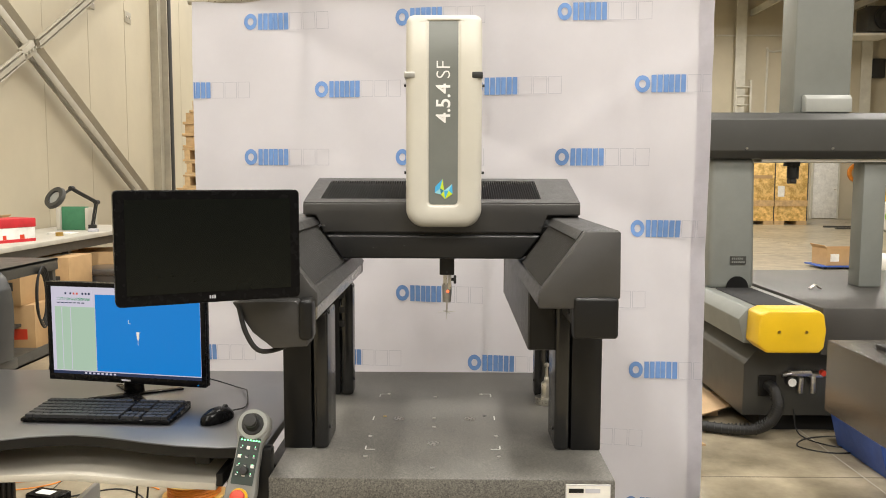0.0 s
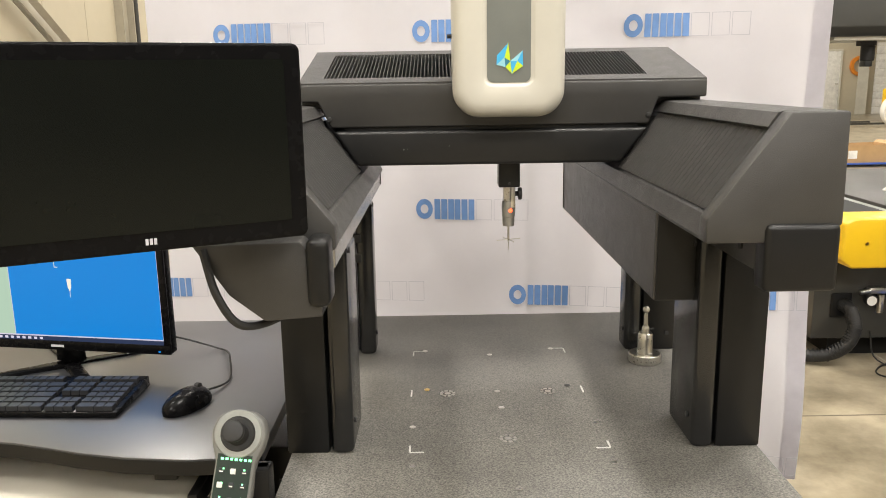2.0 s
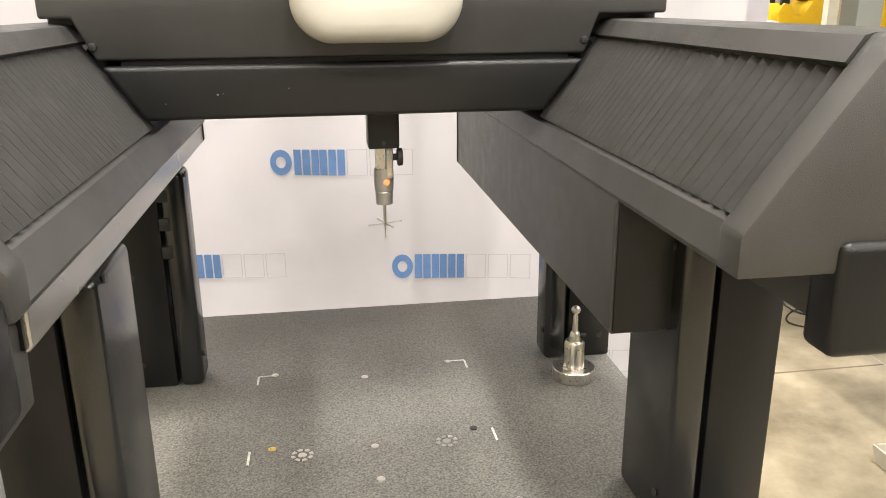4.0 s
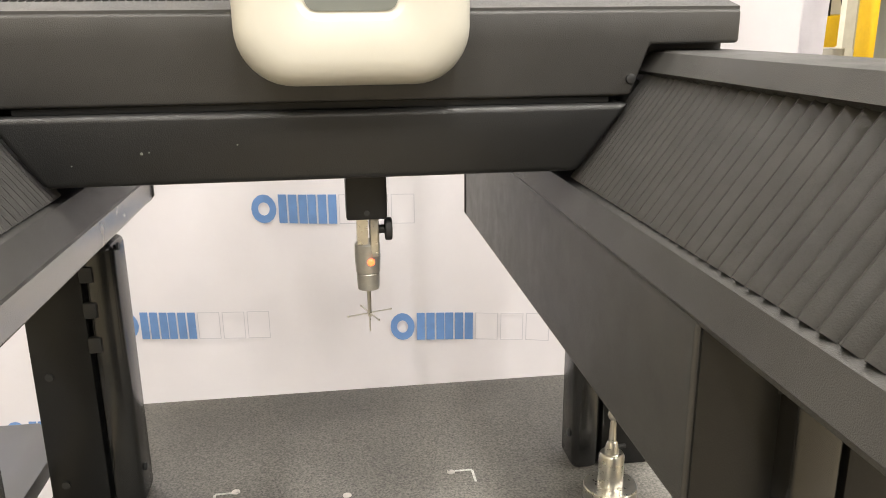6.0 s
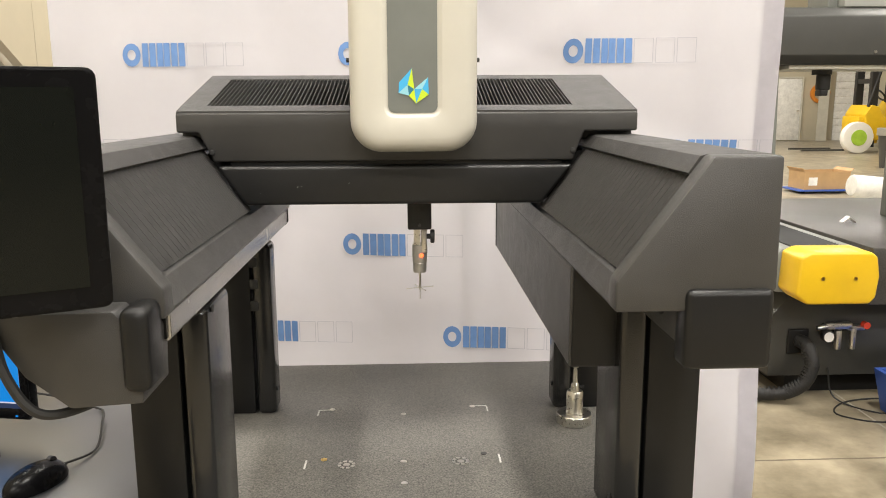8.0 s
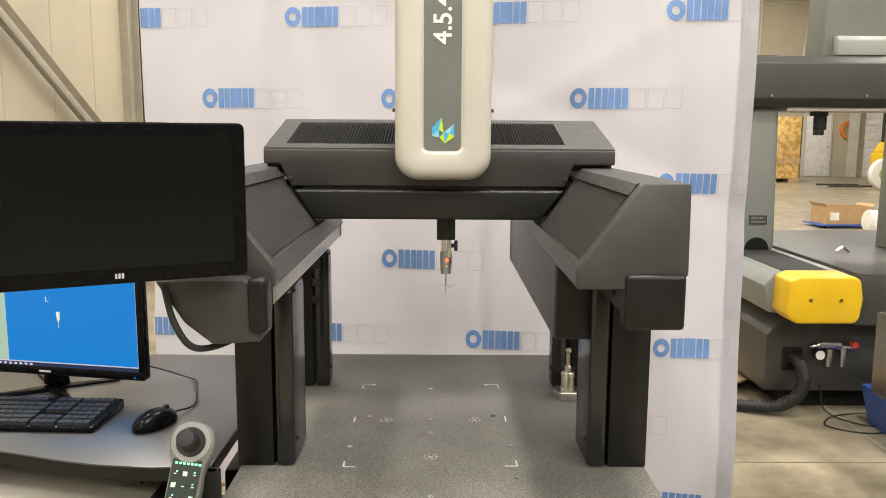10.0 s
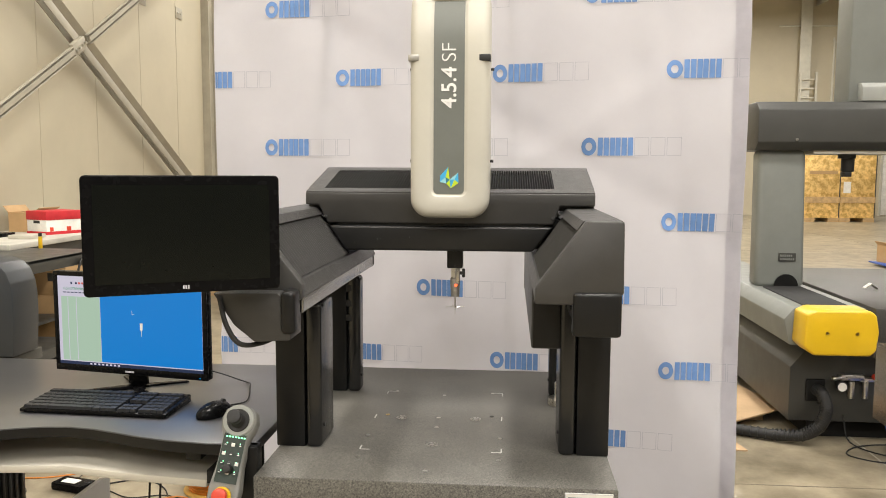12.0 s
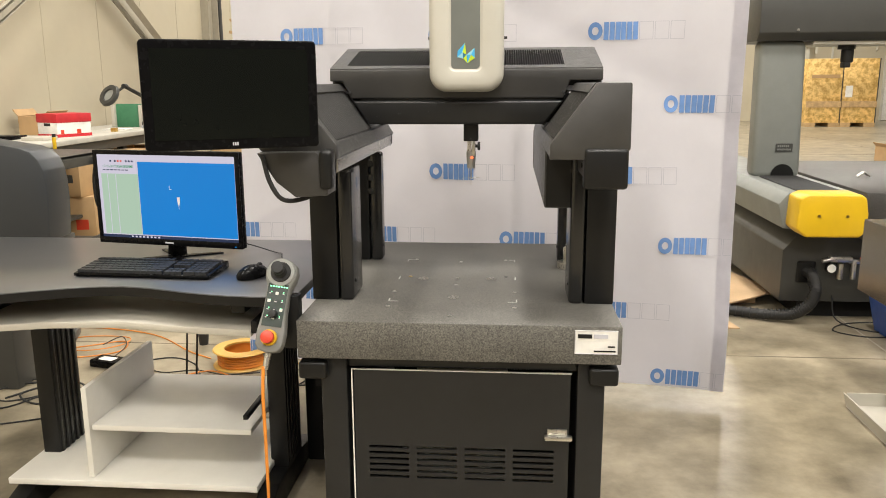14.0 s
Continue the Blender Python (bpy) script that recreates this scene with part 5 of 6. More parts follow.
CABLES = (
    ("black", 0.006, [(-1.72, 3.4, 0.01), (-1.55, 3.5, 0.006), (-1.4, 3.42, 0.006), (-1.25, 3.2, 0.006), (-1.0, 3.15, 0.006), (-0.75, 3.2, 0.006)]),
    ("orange", 0.006, [(-2.4, 3.5, 0.006), (-2.1, 3.62, 0.006), (-1.9, 3.72, 0.012), (-1.85, 3.58, 0.006), (-2.0, 3.48, 0.006), (-2.3, 3.45, 0.006)]),
    ("orange", 0.006, [(-1.6, 3.05, 0.006), (-1.45, 3.2, 0.006), (-1.3, 3.32, 0.014), (-1.15, 3.25, 0.02)]),
    ("black", 0.008, [(-2.05, 2.95, 0.008), (-1.95, 3.1, 0.008), (-1.8, 3.12, 0.02), (-1.75, 2.98, 0.008), (-1.88, 2.9, 0.008), (-2.0, 2.98, 0.02), (-1.9, 3.07, 0.03), (-1.7, 3.0, 0.008), (-1.62, 2.85, 0.008)]),
    ("black", 0.006, [(-2.2, 2.8, 0.006), (-2.0, 2.85, 0.006), (-1.9, 2.98, 0.012), (-1.75, 3.1, 0.006), (-1.6, 3.14, 0.006)]),
    ("black", 0.005, [(-1.35, 3.05, 0.005), (-1.28, 3.08, 0.005), (-1.22, 2.98, 0.005)]),
    ("black", 0.007, [(-1.1, 2.98, 0.007), (-1.02, 3.05, 0.02), (-0.9, 3.02, 0.007), (-0.82, 2.92, 0.007)]),
    ("black", 0.006, [(-2.6, 2.5, 0.006), (-2.2, 2.6, 0.006), (-1.9, 2.7, 0.006), (-1.7, 2.8, 0.006)]),
    ("black", 0.006, [(-2.3, 3.3, 0.006), (-2.1, 3.2, 0.01), (-1.98, 3.3, 0.006), (-2.1, 3.4, 0.006), (-2.25, 3.3, 0.014), (-2.1, 3.12, 0.006), (-1.9, 3.2, 0.006)]),
    ("orange", 0.006, [(-2.6, 3.9, 0.006), (-2.2, 3.95, 0.006), (-1.8, 3.85, 0.006), (-1.5, 3.6, 0.006), (-1.35, 3.5, 0.006)]),
    ("black", 0.005, [(-1.95, 3.6, 0.05), (-1.9, 3.7, 0.07), (-1.84, 3.62, 0.03), (-1.82, 3.45, 0.03)]),
    ("black", 0.006, [(-1.0, 3.3, 0.006), (-0.9, 3.38, 0.006), (-0.8, 3.3, 0.006), (-0.85, 3.15, 0.006)]),
    ("orange", 0.006, [(-0.95, 3.4, 0.006), (-0.85, 3.5, 0.006), (-0.7, 3.4, 0.006)]),
    ("black", 0.006, [(-2.15, 3.05, 0.006), (-2.02, 3.16, 0.02), (-1.9, 3.02, 0.012), (-2.03, 2.92, 0.006), (-2.14, 3.0, 0.018), (-2.0, 3.12, 0.024), (-1.84, 3.06, 0.006)]),
    ("orange", 0.005, [(-2.25, 3.68, 0.006), (-2.05, 3.55, 0.02), (-1.88, 3.62, 0.03), (-1.9, 3.78, 0.012), (-2.12, 3.8, 0.006), (-2.3, 3.7, 0.006)]),
    ("black", 0.005, [(-1.62, 3.36, 0.006), (-1.5, 3.3, 0.006), (-1.36, 3.34, 0.006), (-1.2, 3.28, 0.014), (-1.05, 3.33, 0.006)]),
    ("orange", 0.005, [(-1.7, 3.12, 0.006), (-1.5, 3.16, 0.006), (-1.32, 3.24, 0.006), (-1.1, 3.22, 0.006), (-0.92, 3.28, 0.006)]),
    ("orange", 0.006, [(-0.56, 1.78, 0.006), (-0.46, 1.86, 0.006), (-0.4, 1.9, 0.006), (-0.36, 2.0, 0.006)]),
    ("orange", 0.006, [(-0.42, 1.95, 0.006), (-0.5, 2.05, 0.006), (-0.48, 2.2, 0.006), (-0.38, 2.3, 0.006)]),
)
for colour, r, pts in CABLES:
    t = thing("floor_cable", pts[0], colour + " cable lying on the concrete floor", "cable", "cables on the floor")
    part("cord", bm_tube([(p[0], p[1], p[2] * 0.55) for p in pts], r * 0.55, 6, 6), M_ORANGE if colour == "orange" else M_RUB, t)
for x in (-1.2, -1.16):
    t = thing("cable_tail", (x, 2.9, 0), "thin black cable hanging behind the desk", "cable")
    part("cord", bm_tube([(x, 2.85, 0.0), (x + 0.03, 2.8, 0.2), (x + 0.08, 2.72, 0.45), (x + 0.1, 2.66, 0.7)], 0.004, 6, 6), M_RUB, t)
bb = thing("controller_cabinet", (-0.55, 2.6, 0), "black control cabinet standing behind the desk leg", "cabinet")
part("case", bm_box(-0.6, -0.40, 2.45, 2.95, 0.02, 0.52, 0.01), M_BLACK, bb)
part("vent", bm_box(-0.56, -0.44, 2.446, 2.45, 0.3, 0.44), M_DARK, bb)

# ---- second measuring machine ----
m2 = thing("gantry_measuring_machine", (2.6, 5.0, 0), "grey-green bridge measuring machine with yellow end covers", "measuring machine")
part("granite_table", bm_box(1.95, 3.7, 4.16, 5.9, 0.5, 0.752, 0.006), M_GRAN2, m2, "grey granite table")
part("base_frame", bm_prism([(1.62, 0.11), (3.6, 0.11), (3.6, 0.498), (1.7, 0.498), (1.62, 0.40)], "y", 4.36, 6.6, 0.006), M_DGREY, m2, "dark grey steel base")
part("plinth", bm_box(1.75, 3.5, 4.45, 6.5, 0, 0.108), M_BLACK, m2)
rl = part("rail_case", bm_prism([(1.56, 0.55), (1.9, 0.52), (1.93, 0.56), (1.93, 0.742), (1.58, 0.742), (1.53, 0.68)], "y", 4.22, 6.7, 0.005), M_GREY, m2, "pale grey rail case")
part("bellows", bm_prism([(4.94, 0.738), (4.24, 0.738)] + [(4.24 + k * 0.0125, 0.752 if k % 2 else 0.742) for k in range(57)], "x", 1.64, 1.86), M_RUB, rl, "black rail bellows")
yc = part("end_cover", bm_prism([(1.572, 0.575), (1.62, 0.532), (1.89, 0.532), (1.915, 0.56), (1.925, 0.65), (1.91, 0.735), (1.88, 0.757), (1.625, 0.757), (1.58, 0.735)], "y", 4.05, 4.23, 0.012, 3), M_YEL, m2, "bright yellow end cover")
for x in (1.68, 1.82):
    part("screw", bm_cyl((x, 4.051, 0.645), (x, 4.046, 0.645), 0.008, n=12), M_BRASS, yc)
c2 = part("column", bm_prism([(1.60, 1.56), (1.607, 0.735), (1.895, 0.735), (1.872, 1.56)], "y", 4.975, 5.12, 0.035, 4), M_GREY, m2, "grey-green tapered column")
part("arch", bm_prism([(1.785 + 0.07 * math.cos(radians(a)), 0.744 + 0.075 * math.sin(radians(a))) for a in range(0, 181, 15)], "y", 4.967, 4.98), M_BLACK, c2, "black half-round opening")
part("name_plate", bm_box(1.735, 1.835, 4.968, 4.98, 0.895, 0.945), M_DGREY, c2, "small dark plate")
part("plate_print", join(*[bm_box(1.745 + 0.012 * k, 1.753 + 0.012 * k, 4.9665, 4.968, 0.924, 0.936) for k in range(6)], *[bm_box(1.745 + 0.012 * k, 1.753 + 0.012 * k, 4.9665, 4.968, 0.903, 0.914) for k in range(7)]), M_GREY, c2, "unreadable pale print")
part("beam", bm_prism([(4.88, 1.60), (4.93, 1.555), (5.4, 1.555), (5.45, 1.60), (5.45, 1.80), (5.40, 1.835), (4.93, 1.835), (4.88, 1.79)], "x", 1.56, 4.1, 0.006), M_DGREY, m2, "dark grey bridge beam")
part("beam_pan", bm_box(1.9, 3.6, 4.95, 5.35, 1.535, 1.553), M_STEELPAINT, m2)
part("leg", bm_box(2.55, 2.69, 4.98, 5.12, 0.754, 1.56, 0.006), M_GREY, m2, "grey far leg")
part("tower", bm_box(2.10, 2.45, 5.0, 5.22, 1.836, 3.6, 0.012, 3), M_GREY, m2, "grey-green vertical tower")
part("tower_bracket", bm_prism([(4.93, 1.838), (4.93, 1.92), (4.955, 1.945), (5.0, 1.945), (5.0, 1.838)], "x", 2.15, 2.43, 0.006), M_GREYL, m2, "pale bracket")
for x in (1.78, 2.3):
    part("screw", bm_cyl((x, 4.881, 1.615), (x, 4.875, 1.615), 0.008, n=10), M_STEEL, m2)
part("probe", join(bm_cyl((2.15, 5.1, 1.535), (2.15, 5.1, 1.51), 0.05), bm_cyl((2.15, 5.08, 1.51), (2.15, 5.08, 1.43), 0.036, bevel=0.006), bm_box(2.12, 2.16, 5.04, 5.1, 1.4, 1.43, 0.004)), M_RUB, m2, "black probe head")
reg = part("air_regulator", join(bm_box(1.86, 1.98, 4.31, 4.345, 0.345, 0.375, 0.004), bm_cyl((1.92, 4.32, 0.34), (1.92, 4.32, 0.25), 0.016, bevel=0.003), bm_cyl((1.99, 4.32, 0.35), (1.99, 4.32, 0.25), 0.014, bevel=0.003), bm_cyl((1.82, 4.32, 0.35), (1.87, 4.32, 0.36), 0.012), bm_box(1.96, 2.04, 4.31, 4.345, 0.34, 0.36, 0.004)), M_STEEL, m2, "steel air regulator set")
part("gauge", join(bm_cyl((1.865, 4.325, 0.315), (1.865, 4.295, 0.315), 0.028, n=24, bevel=0.003)), M_RUB, reg)
part("gauge_face", bm_cyl((1.865, 4.295, 0.315), (1.865, 4.292, 0.315), 0.023, n=24), M_PAPER, reg, "white gauge dial")
part("red_knob", bm_cyl((2.03, 4.31, 0.37), (2.03, 4.28, 0.37), 0.016, n=14), M_REDP, reg)
part("hose_port", bm_box(1.70, 1.80, 4.345, 4.36, 0.22, 0.34, 0.012, 3), M_BLACK, m2)
hose = thing("corrugated_hose", (1.76, 4.33, 0.03), "black corrugated hose from machine base to floor", "hose")
hp = [Vector(p) for p in ((1.755, 4.37, 0.285), (1.765, 4.29, 0.28), (1.775, 4.25, 0.2), (1.745, 4.25, 0.115), (1.67, 4.28, 0.055), (1.54, 4.34, 0.036), (1.3, 4.45, 0.034), (0.9, 4.6, 0.034))]
part("tube", bm_tube(hp, 0.0285, 14, 8), M_RUB, hose)
rings = []
for i in range(len(hp) - 1):
    for k in range(7):
        a = hp[i].lerp(hp[i + 1], k / 7)
        d = (hp[i + 1] - hp[i]).normalized() * 0.004
        rings.append(bm_cyl(a - d, a + d, 0.0325, n=14))
tagged(part("corrugation", join(*rings), M_RUB, hose), kind="stuff")
vb = thing("gauge_block_vee", (2.215, 4.84, 0.752), "small bright steel angle handle on the granite", "handle")
part("angle", join(turned(bm_box(-0.045, 0.0, -0.02, 0.02, -0.006, 0.0, 0.001), Matrix.Translation((2.215, 4.84, 0.79)) @ Euler((0, radians(-38), 0)).to_matrix().to_4x4()), turned(bm_box(0.0, 0.045, -0.02, 0.02, -0.006, 0.0, 0.001), Matrix.Translation((2.215, 4.84, 0.79)) @ Euler((0, radians(38), 0)).to_matrix().to_4x4())), M_STEEL, vb)
pw = thing("floor_cable", (2.0, 4.3, 0), "thin dark cable tangled on the floor", "cable", "cables on the floor")
part("cord", bm_tube([(1.9, 4.35, 0.15), (1.92, 4.3, 0.02), (2.05, 4.15, 0.004), (2.2, 4.2, 0.004), (2.15, 4.32, 0.004), (1.95, 4.28, 0.004), (1.85, 4.15, 0.004), (2.0, 4.05, 0.004), (2.25, 4.1, 0.004)], 0.004, 6, 6), M_RUB, pw)
cs = thing("cardboard_sheet", (1.45, 4.7, 0), "flat tan cardboard sheets on the floor", "cardboard")
part("sheet", bm_prism([(1.05, 4.75), (1.6, 5.3), (1.76, 4.78), (1.3, 4.42)], "z", 0.05, 0.058), M_CARD2, cs)
part("sheet", bm_prism([(0.95, 4.18), (1.36, 4.16), (1.30, 4.45), (0.95, 4.6)], "z", 0.001, 0.008), M_CARD2, cs)
part("block", bm_box(1.2, 1.6, 4.7, 4.9, 0.0, 0.05), M_CARD2, cs)

# dark granite slab on a stand, and its neighbours
gs = thing("granite_slab", (2.1, 2.8, 0), "thick dark granite slab on a steel stand", "granite slab")
part("slab", bm_box(1.60, 2.75, 1.9, 3.36, 0.44, 0.748, 0.004), M_GRANB, gs, "dark brown-black granite")
for x in (1.70, 2.6):
    for y in (2.05, 2.86):
        part("leg", bm_box(x - 0.03, x + 0.03, y - 0.03, y + 0.03, 0, 0.44), M_TEALP, gs, "teal painted steel leg")
st = thing("foot_tray", (1.7, 2.95, 0), "pale folded metal tray on the floor", "tray")
part("pan", join(bm_box(1.50, 2.1, 2.62, 3.12, 0.0, 0.006), bm_prism([(1.50, 0.006), (1.506, 0.006), (1.49, 0.06), (1.484, 0.06)], "y", 2.62, 3.12), bm_box(1.50, 2.1, 3.114, 3.12, 0.006, 0.06)), M_BEIGE, st)
bar = thing("steel_bar", (1.8, 3.1, 0.748), "black flat bar on the granite slab", "bar")
part("bar", bm_box(1.72, 2.2, 3.0, 3.2, 0.748, 0.765, 0.003), M_RUB, bar)
bin_b = thing("blue_bin", (2.2, 4.0, 0), "blue plastic parts bin on the floor", "bin")
part("tub", join(bm_prism([(2.08, 0), (2.5, 0), (2.55, 0.2), (2.03, 0.2)], "y", 3.7, 3.72), bm_prism([(2.08, 0), (2.5, 0), (2.55, 0.2), (2.03, 0.2)], "y", 4.18, 4.2), bm_prism([(2.08, 0), (2.1, 0), (2.05, 0.2), (2.03, 0.2)], "y", 3.72, 4.18), bm_prism([(2.48, 0), (2.5, 0), (2.55, 0.2), (2.53, 0.2)], "y", 3.72, 4.18), bm_box(2.1, 2.48, 3.72, 4.18, 0, 0.015)), M_BLUEP, bin_b)

# ---- far end of the hall ----
for i, x in enumerate((8.74, 9.74)):
    c = thing("wooden_crate", (x + 0.49, 24.7, 0), "strand-board shipping crate with pine battens", "crate", "shipping crates")
    part("body", bm_box(x, x + 0.98, 24.22, 25.2, 0.12, 1.95, 0.006), M_OSB, c)
    part("batten", bm_box(x, x + 0.98, 24.19, 24.22, 0.56, 0.74), M_WOOD, c)
    part("skid", bm_box(x, x + 0.3, 24.2, 25.2, 0, 0.12), M_WOOD, c)
    part("skid", bm_box(x + 0.68, x + 0.98, 24.2, 25.2, 0, 0.12), M_WOOD, c)
    part("edge_strip", bm_box(x + 0.965, x + 0.985, 24.195, 24.218, 0.12, 1.95), M_DGREY, c)
    if i:
        part("label", bm_box(x + 0.08, x + 0.28, 24.205, 24.219, 0.85, 1.18), M_PAPER, c, "white shipping label")
    else:
        part("stencil", bm_box(x + 0.1, x + 0.9, 24.212, 24.2195, 1.4, 1.5), M_CARD, c, "faded stencil bar")

ct = carton("cardboard_box", 6.2, 12.7, 0.06, 0.72, 0.45, 0.26, 4, "long open brown cardboard box with a white label", flaps=0.1)
part("label", bm_box(-0.3, -0.16, -0.2262, -0.2256, 0.06, 0.18), M_PAPER, ct, local=True)
tr = thing("blue_dolly", (6.2, 12.7, 0), "low blue dolly under the cardboard box", "dolly")
part("deck", bm_box(5.75, 6.7, 12.4, 13.0, 0.035, 0.058, 0.004), M_BLUEP, tr)
for x in (5.85, 6.6):
    part("caster", bm_cyl((x, 12.5, 0.018), (x + 0.03, 12.5, 0.018), 0.018, n=12), M_RUB, tr)
wr = thing("white_machine_cover", (4.9, 9.2, 0), "white rounded machine cover on a pale base", "machine cover")
part("drum", bm_cyl((4.62, 9.05, 0.49), (5.4, 9.05, 0.42), 0.115, 0.115, n=28, bevel=0.02), M_PAPER, wr)
part("base", bm_box(4.6, 5.5, 8.9, 9.5, 0, 0.3, 0.01), M_SHELF, wr)

fk = thing("forklift", (12.4, 21.6, 0), "yellow forklift truck parked at the far end", "forklift")
part("body", bm_prism([(11.95, 0.35), (13.5, 0.28), (13.6, 1.15), (13.35, 1.5), (12.9, 1.45), (12.6, 0.95), (12.35, 0.92), (12.2, 1.2), (12.0, 1.25), (11.85, 1.0)], "y", 21.3, 22.3, 0.02), M_YEL, fk, "yellow body")
for x, r in ((11.62, 0.41), (13.25, 0.36)):
    for y in (21.12,):
        w = part("wheel", bm_cyl((x, y, r), (x, y + 0.22, r), r, n=32, bevel=0.04), M_SHELF, fk, "pale tyre")
        part("rim", bm_cyl((x, y - 0.02, r), (x, y + 0.02, r), r * 0.5, n=28), M_LIMEP, w, "lime green rim")
for y in (21.4, 22.1):
    part("mast_rail", bm_box(12.0, 12.2, y, y + 0.12, 0.15, 2.9), M_RUB, fk, "black mast rail")
    part("fork", bm_box(10.3, 11.42, y, y + 0.12, 0.05, 0.1), M_DGREY, fk, "steel fork")
for z in (0.9, 1.8, 2.7):
    part("mast_bar", bm_box(12.02, 12.18, 21.52, 22.1, z, z + 0.12), M_RUB, fk)
part("guard", join(bm_cyl((11.95, 21.4, 1.2), (12.25, 21.4, 2.25), 0.04), bm_cyl((13.3, 21.4, 1.5), (13.1, 21.4, 2.25), 0.04), bm_box(12.2, 13.15, 21.36, 22.2, 2.2, 2.28)), M_RUB, fk, "black overhead guard")
part("axle_case", bm_box(11.75, 12.3, 21.42, 22.25, 0.25, 0.95, 0.03), M_YEL, fk)
part("seat", bm_box(12.7, 13.0, 21.5, 22.0, 1.3, 1.9, 0.05), M_RUB, fk)
part("wheel_ring", turned(bm_lathe([(0.16, 0), (0.2, 0), (0.2, 0.03), (0.16, 0.03)], 24, True), Matrix.Translation((12.4, 21.7, 1.5)) @ Euler((0, radians(50), 0)).to_matrix().to_4x4()), M_RUB, fk, "steering wheel")
tb = thing("waste_bin", (9.9, 16.8, 0), "grey plastic waste bin with a liner", "bin")
part("tub", turned(bm_lathe([(0.25, 0), (0.33, 0.74), (0.35, 0.75), (0.35, 0.79), (0.31, 0.79), (0.30, 0.6)], 28), Matrix.Translation((9.9, 16.8, 0))), M_DGREY, tb)
part("liner", turned(bm_lathe([(0.352, 0.66), (0.356, 0.8), (0.33, 0.81), (0.31, 0.8), (0.3, 0.62)], 28), Matrix.Translation((9.9, 16.8, 0))), M_ALU, tb, "grey plastic liner")
yb = thing("safety_post", (11.6, 18.2, 0), "yellow steel machine cabinet beside a pale post", "cabinet")
part("case", bm_box(11.9, 13.0, 18.0, 18.8, 0.15, 2.3, 0.02), M_YEL, yb)
part("post", bm_box(11.2, 11.45, 18.2, 18.4, 0, 4.5), M_STEELPAINT, yb, "pale steel post")

# far wall fittings
for x in (2.6, 6.1, 9.6, 13.9):
    c = thing("wall_column", (x + 0.17, HY1 - 0.15, 0), "pale painted steel column on the far wall", "column", kind="structure")
    part("flange", bm_box(x, x + 0.36, HY1 - 0.3, HY1 - 0.28, 0, HZ), M_STEELPAINT, c)
    part("web", bm_box(x + 0.17, x + 0.19, HY1 - 0.28, HY1, 0, HZ), M_STEELPAINT, c)
for x0, x1 in ((12.55, 13.4),):
    d = thing("door_1", (x0, HY1, 0), "white steel personnel door in the far wall", "door", kind="structure")
    part("leaf", bm_box(x0, x1, HY1 - 0.05, HY1 - 0.002, 0.02, 2.1, 0.004), M_PAPER, d)
    part("frame", join(bm_box(x0 - 0.06, x0 - 0.003, HY1 - 0.07, HY1, 0, 2.16), bm_box(x1 + 0.003, x1 + 0.06, HY1 - 0.07, HY1, 0, 2.16), bm_box(x0 - 0.003, x1 + 0.003, HY1 - 0.07, HY1, 2.105, 2.16)), M_STEELPAINT, d)
    part("handle", bm_box(x1 - 0.12, x1 - 0.05, HY1 - 0.09, HY1 - 0.05, 1.0, 1.04), M_STEEL, d)
rd2 = thing("roller_door", (15.0, HY1, 0), "white roller door in the far wall", "door", kind="structure")
for k in range(12):
    part("slat", bm_box(14.6, 15.9, HY1 - 0.06, HY1 - 0.01, 0.25 * k, 0.25 * k + 0.243, 0.006), M_PAPER, rd2)
ld = thing("ladder", (9.9, HY1 - 0.33, 2.2), "aluminium ladder hung on the far wall", "ladder")
for x in (9.62, 10.12):
    part("stile", bm_box(x, x + 0.06, HY1 - 0.38, HY1 - 0.32, 2.2, 4.75), M_STEELPAINT, ld)
for k in range(8):
    part("rung", bm_box(9.68, 10.12, HY1 - 0.37, HY1 - 0.33, 2.4 + 0.3 * k, 2.44 + 0.3 * k), M_STEELPAINT, ld)
ht = thing("unit_heater", (13.9, 26.4, 6.0), "dark unit heater hung under the roof", "heater")
part("case", bm_box(13.2, 14.2, 26.0, 26.8, 6.1, 6.9, 0.02), M_DGREY, ht)
part("fan_ring", turned(bm_lathe([(0.2, 0), (0.36, 0), (0.36, 0.1), (0.2, 0.1)], 28, True), Matrix.Translation((13.7, 25.95, 6.5)) @ Euler((radians(90), 0, 0)).to_matrix().to_4x4()), M_RUB, ht)
part("shelf", bm_box(11.6, 14.0, 25.9, 26.9, 5.95, 6.03), M_SHELF, ht, "pale drip tray")
part("hanger", bm_cyl((13.3, 26.4, 6.9), (13.3, 26.4, HZ), 0.02, n=8), M_DGREY, ht)
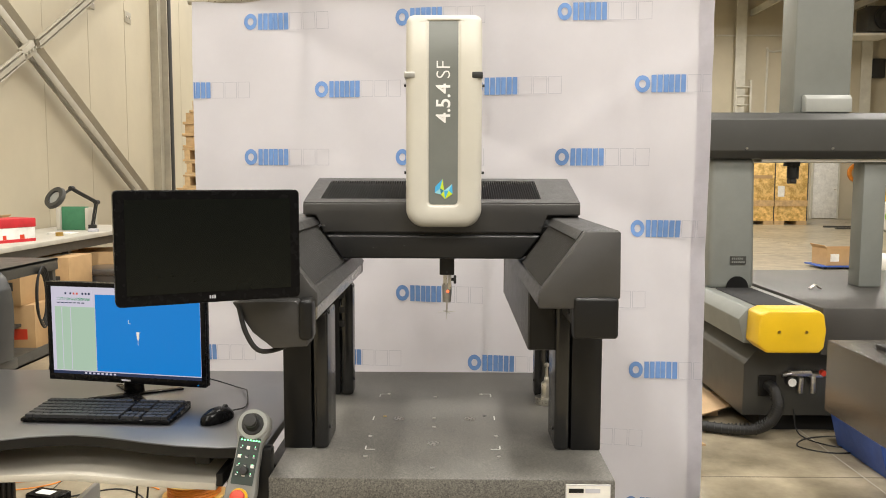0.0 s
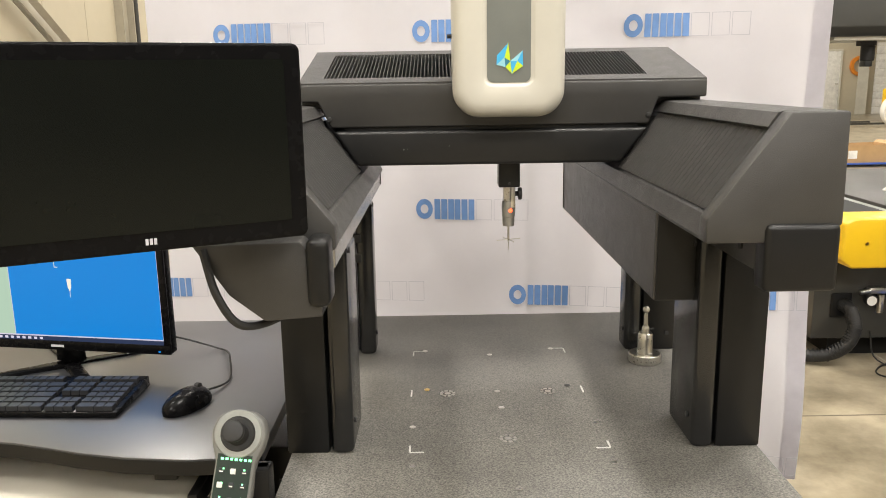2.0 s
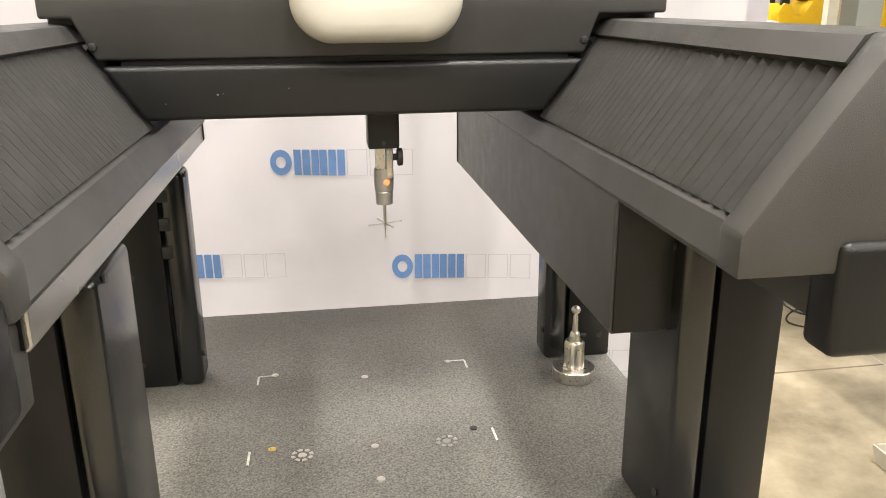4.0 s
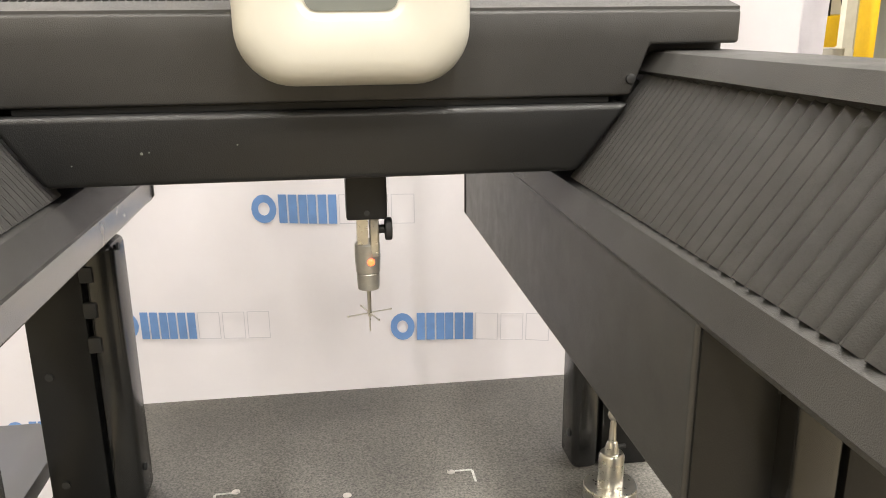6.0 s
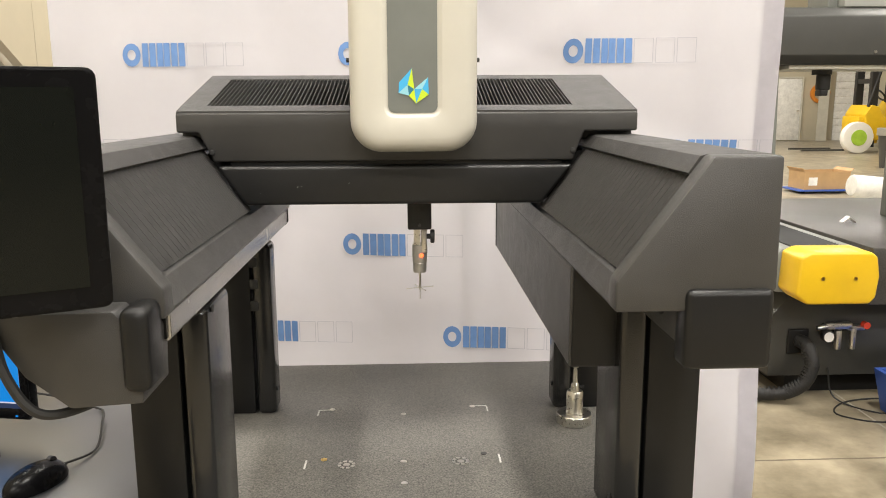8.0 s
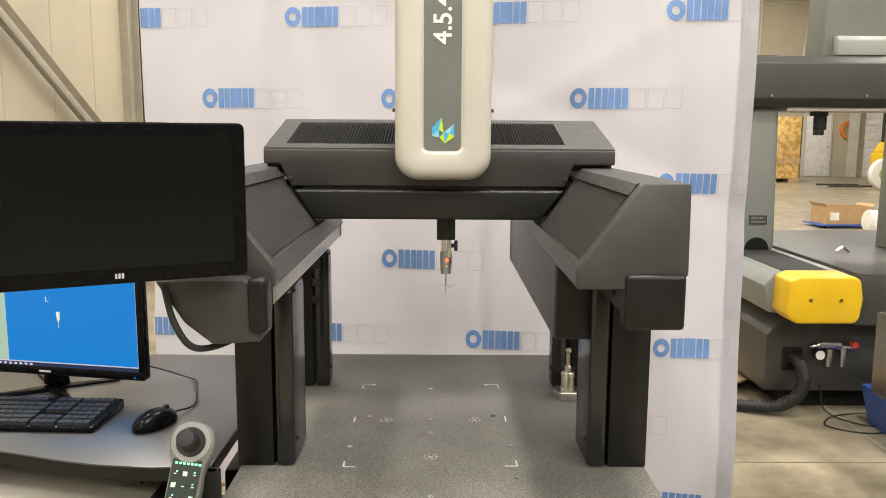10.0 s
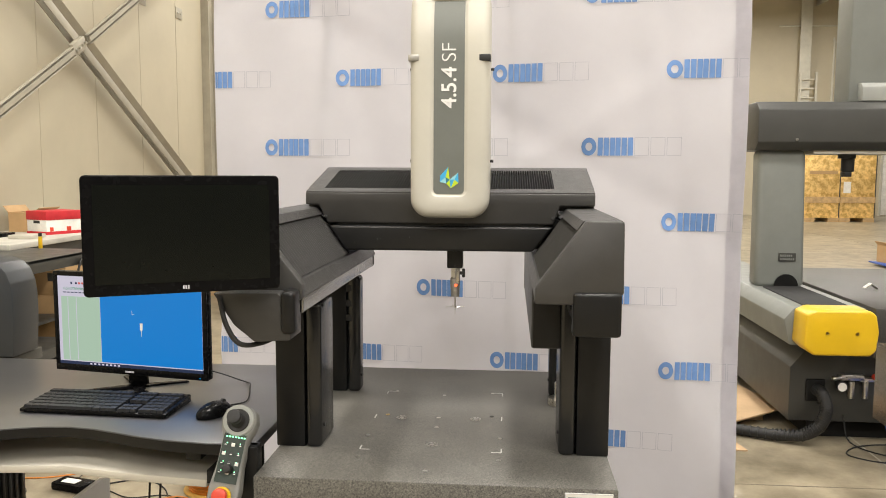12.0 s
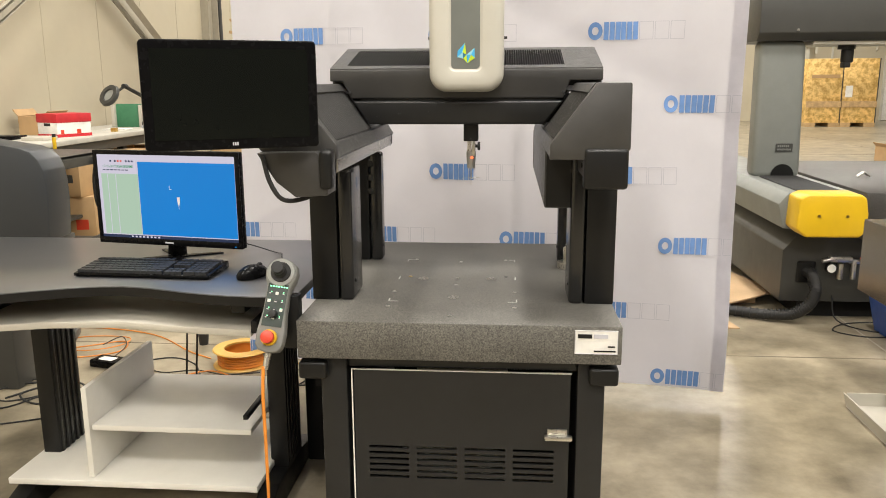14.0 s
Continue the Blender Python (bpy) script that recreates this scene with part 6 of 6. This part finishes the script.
part("hanger", bm_cyl((14.1, 26.4, 6.9), (14.1, 26.4, HZ), 0.02, n=8), M_DGREY, ht)
ep = thing("wall_panel_box", (14.4, HY1 - 0.1, 5.1), "dark electric box on the far wall", "electric box")
part("case", bm_box(14.25, 14.75, HY1 - 0.25, HY1, 4.85, 5.5, 0.02), M_RUB, ep)
hr = thing("hose_ring", (14.05, HY1 - 0.1, 1.6), "orange hose coil on the far wall", "hose")
part("coil", turned(bm_lathe([(0.22, 0), (0.33, 0), (0.33, 0.1), (0.22, 0.1)], 28, True), Matrix.Translation((14.05, HY1 - 0.02, 1.6)) @ Euler((radians(90), 0, 0)).to_matrix().to_4x4()), M_ORANGE, hr)
for pts, r in (([(10.8, 27.95, 0.0), (10.8, 27.97, 5.4), (11.0, 27.97, 5.75), (13.2, 27.97, 5.9)], 0.035), ([(12.2, 27.97, 2.3), (12.35, 27.97, 4.6), (12.6, 27.97, 5.6), (13.4, 27.97, 6.0)], 0.03), ([(9.0, 27.97, 6.3), (11.0, 27.97, 6.3), (12.0, 27.97, 6.3)], 0.03)):
    t = thing("conduit", pts[0], "pale conduit run on the far wall", "pipe", "wall conduits")
    part("pipe", bm_tube(pts, r, 8, 5), M_STEELPAINT, t)
# roof steel
for y in (6.0, 12.2, 18.0, 24.0):
    g = thing("roof_beam", (5.7, y, HZ - 0.5), "pale steel roof beam", "beam", "roof beams", kind="structure")
    part("beam", join(bm_box(HX0, HX1, y - 0.1, y + 0.1, HZ - 0.42, HZ - 0.40), bm_box(HX0, HX1, y - 0.01, y + 0.01, HZ - 0.40, HZ - 0.02), bm_box(HX0, HX1, y - 0.1, y + 0.1, HZ - 0.02, HZ)), M_STEELPAINT, g)
for x in (-2.0, 1.0, 4.2, 7.2, 10.2, 13.2):
    g = thing("roof_purlin", (x, 11, HZ - 0.2), "pale steel roof purlin", "purlin", "roof purlins", kind="structure")
    part("purlin", bm_box(x - 0.04, x + 0.04, HY0, HY1, HZ - 0.64, HZ - 0.43), M_STEELPAINT, g)
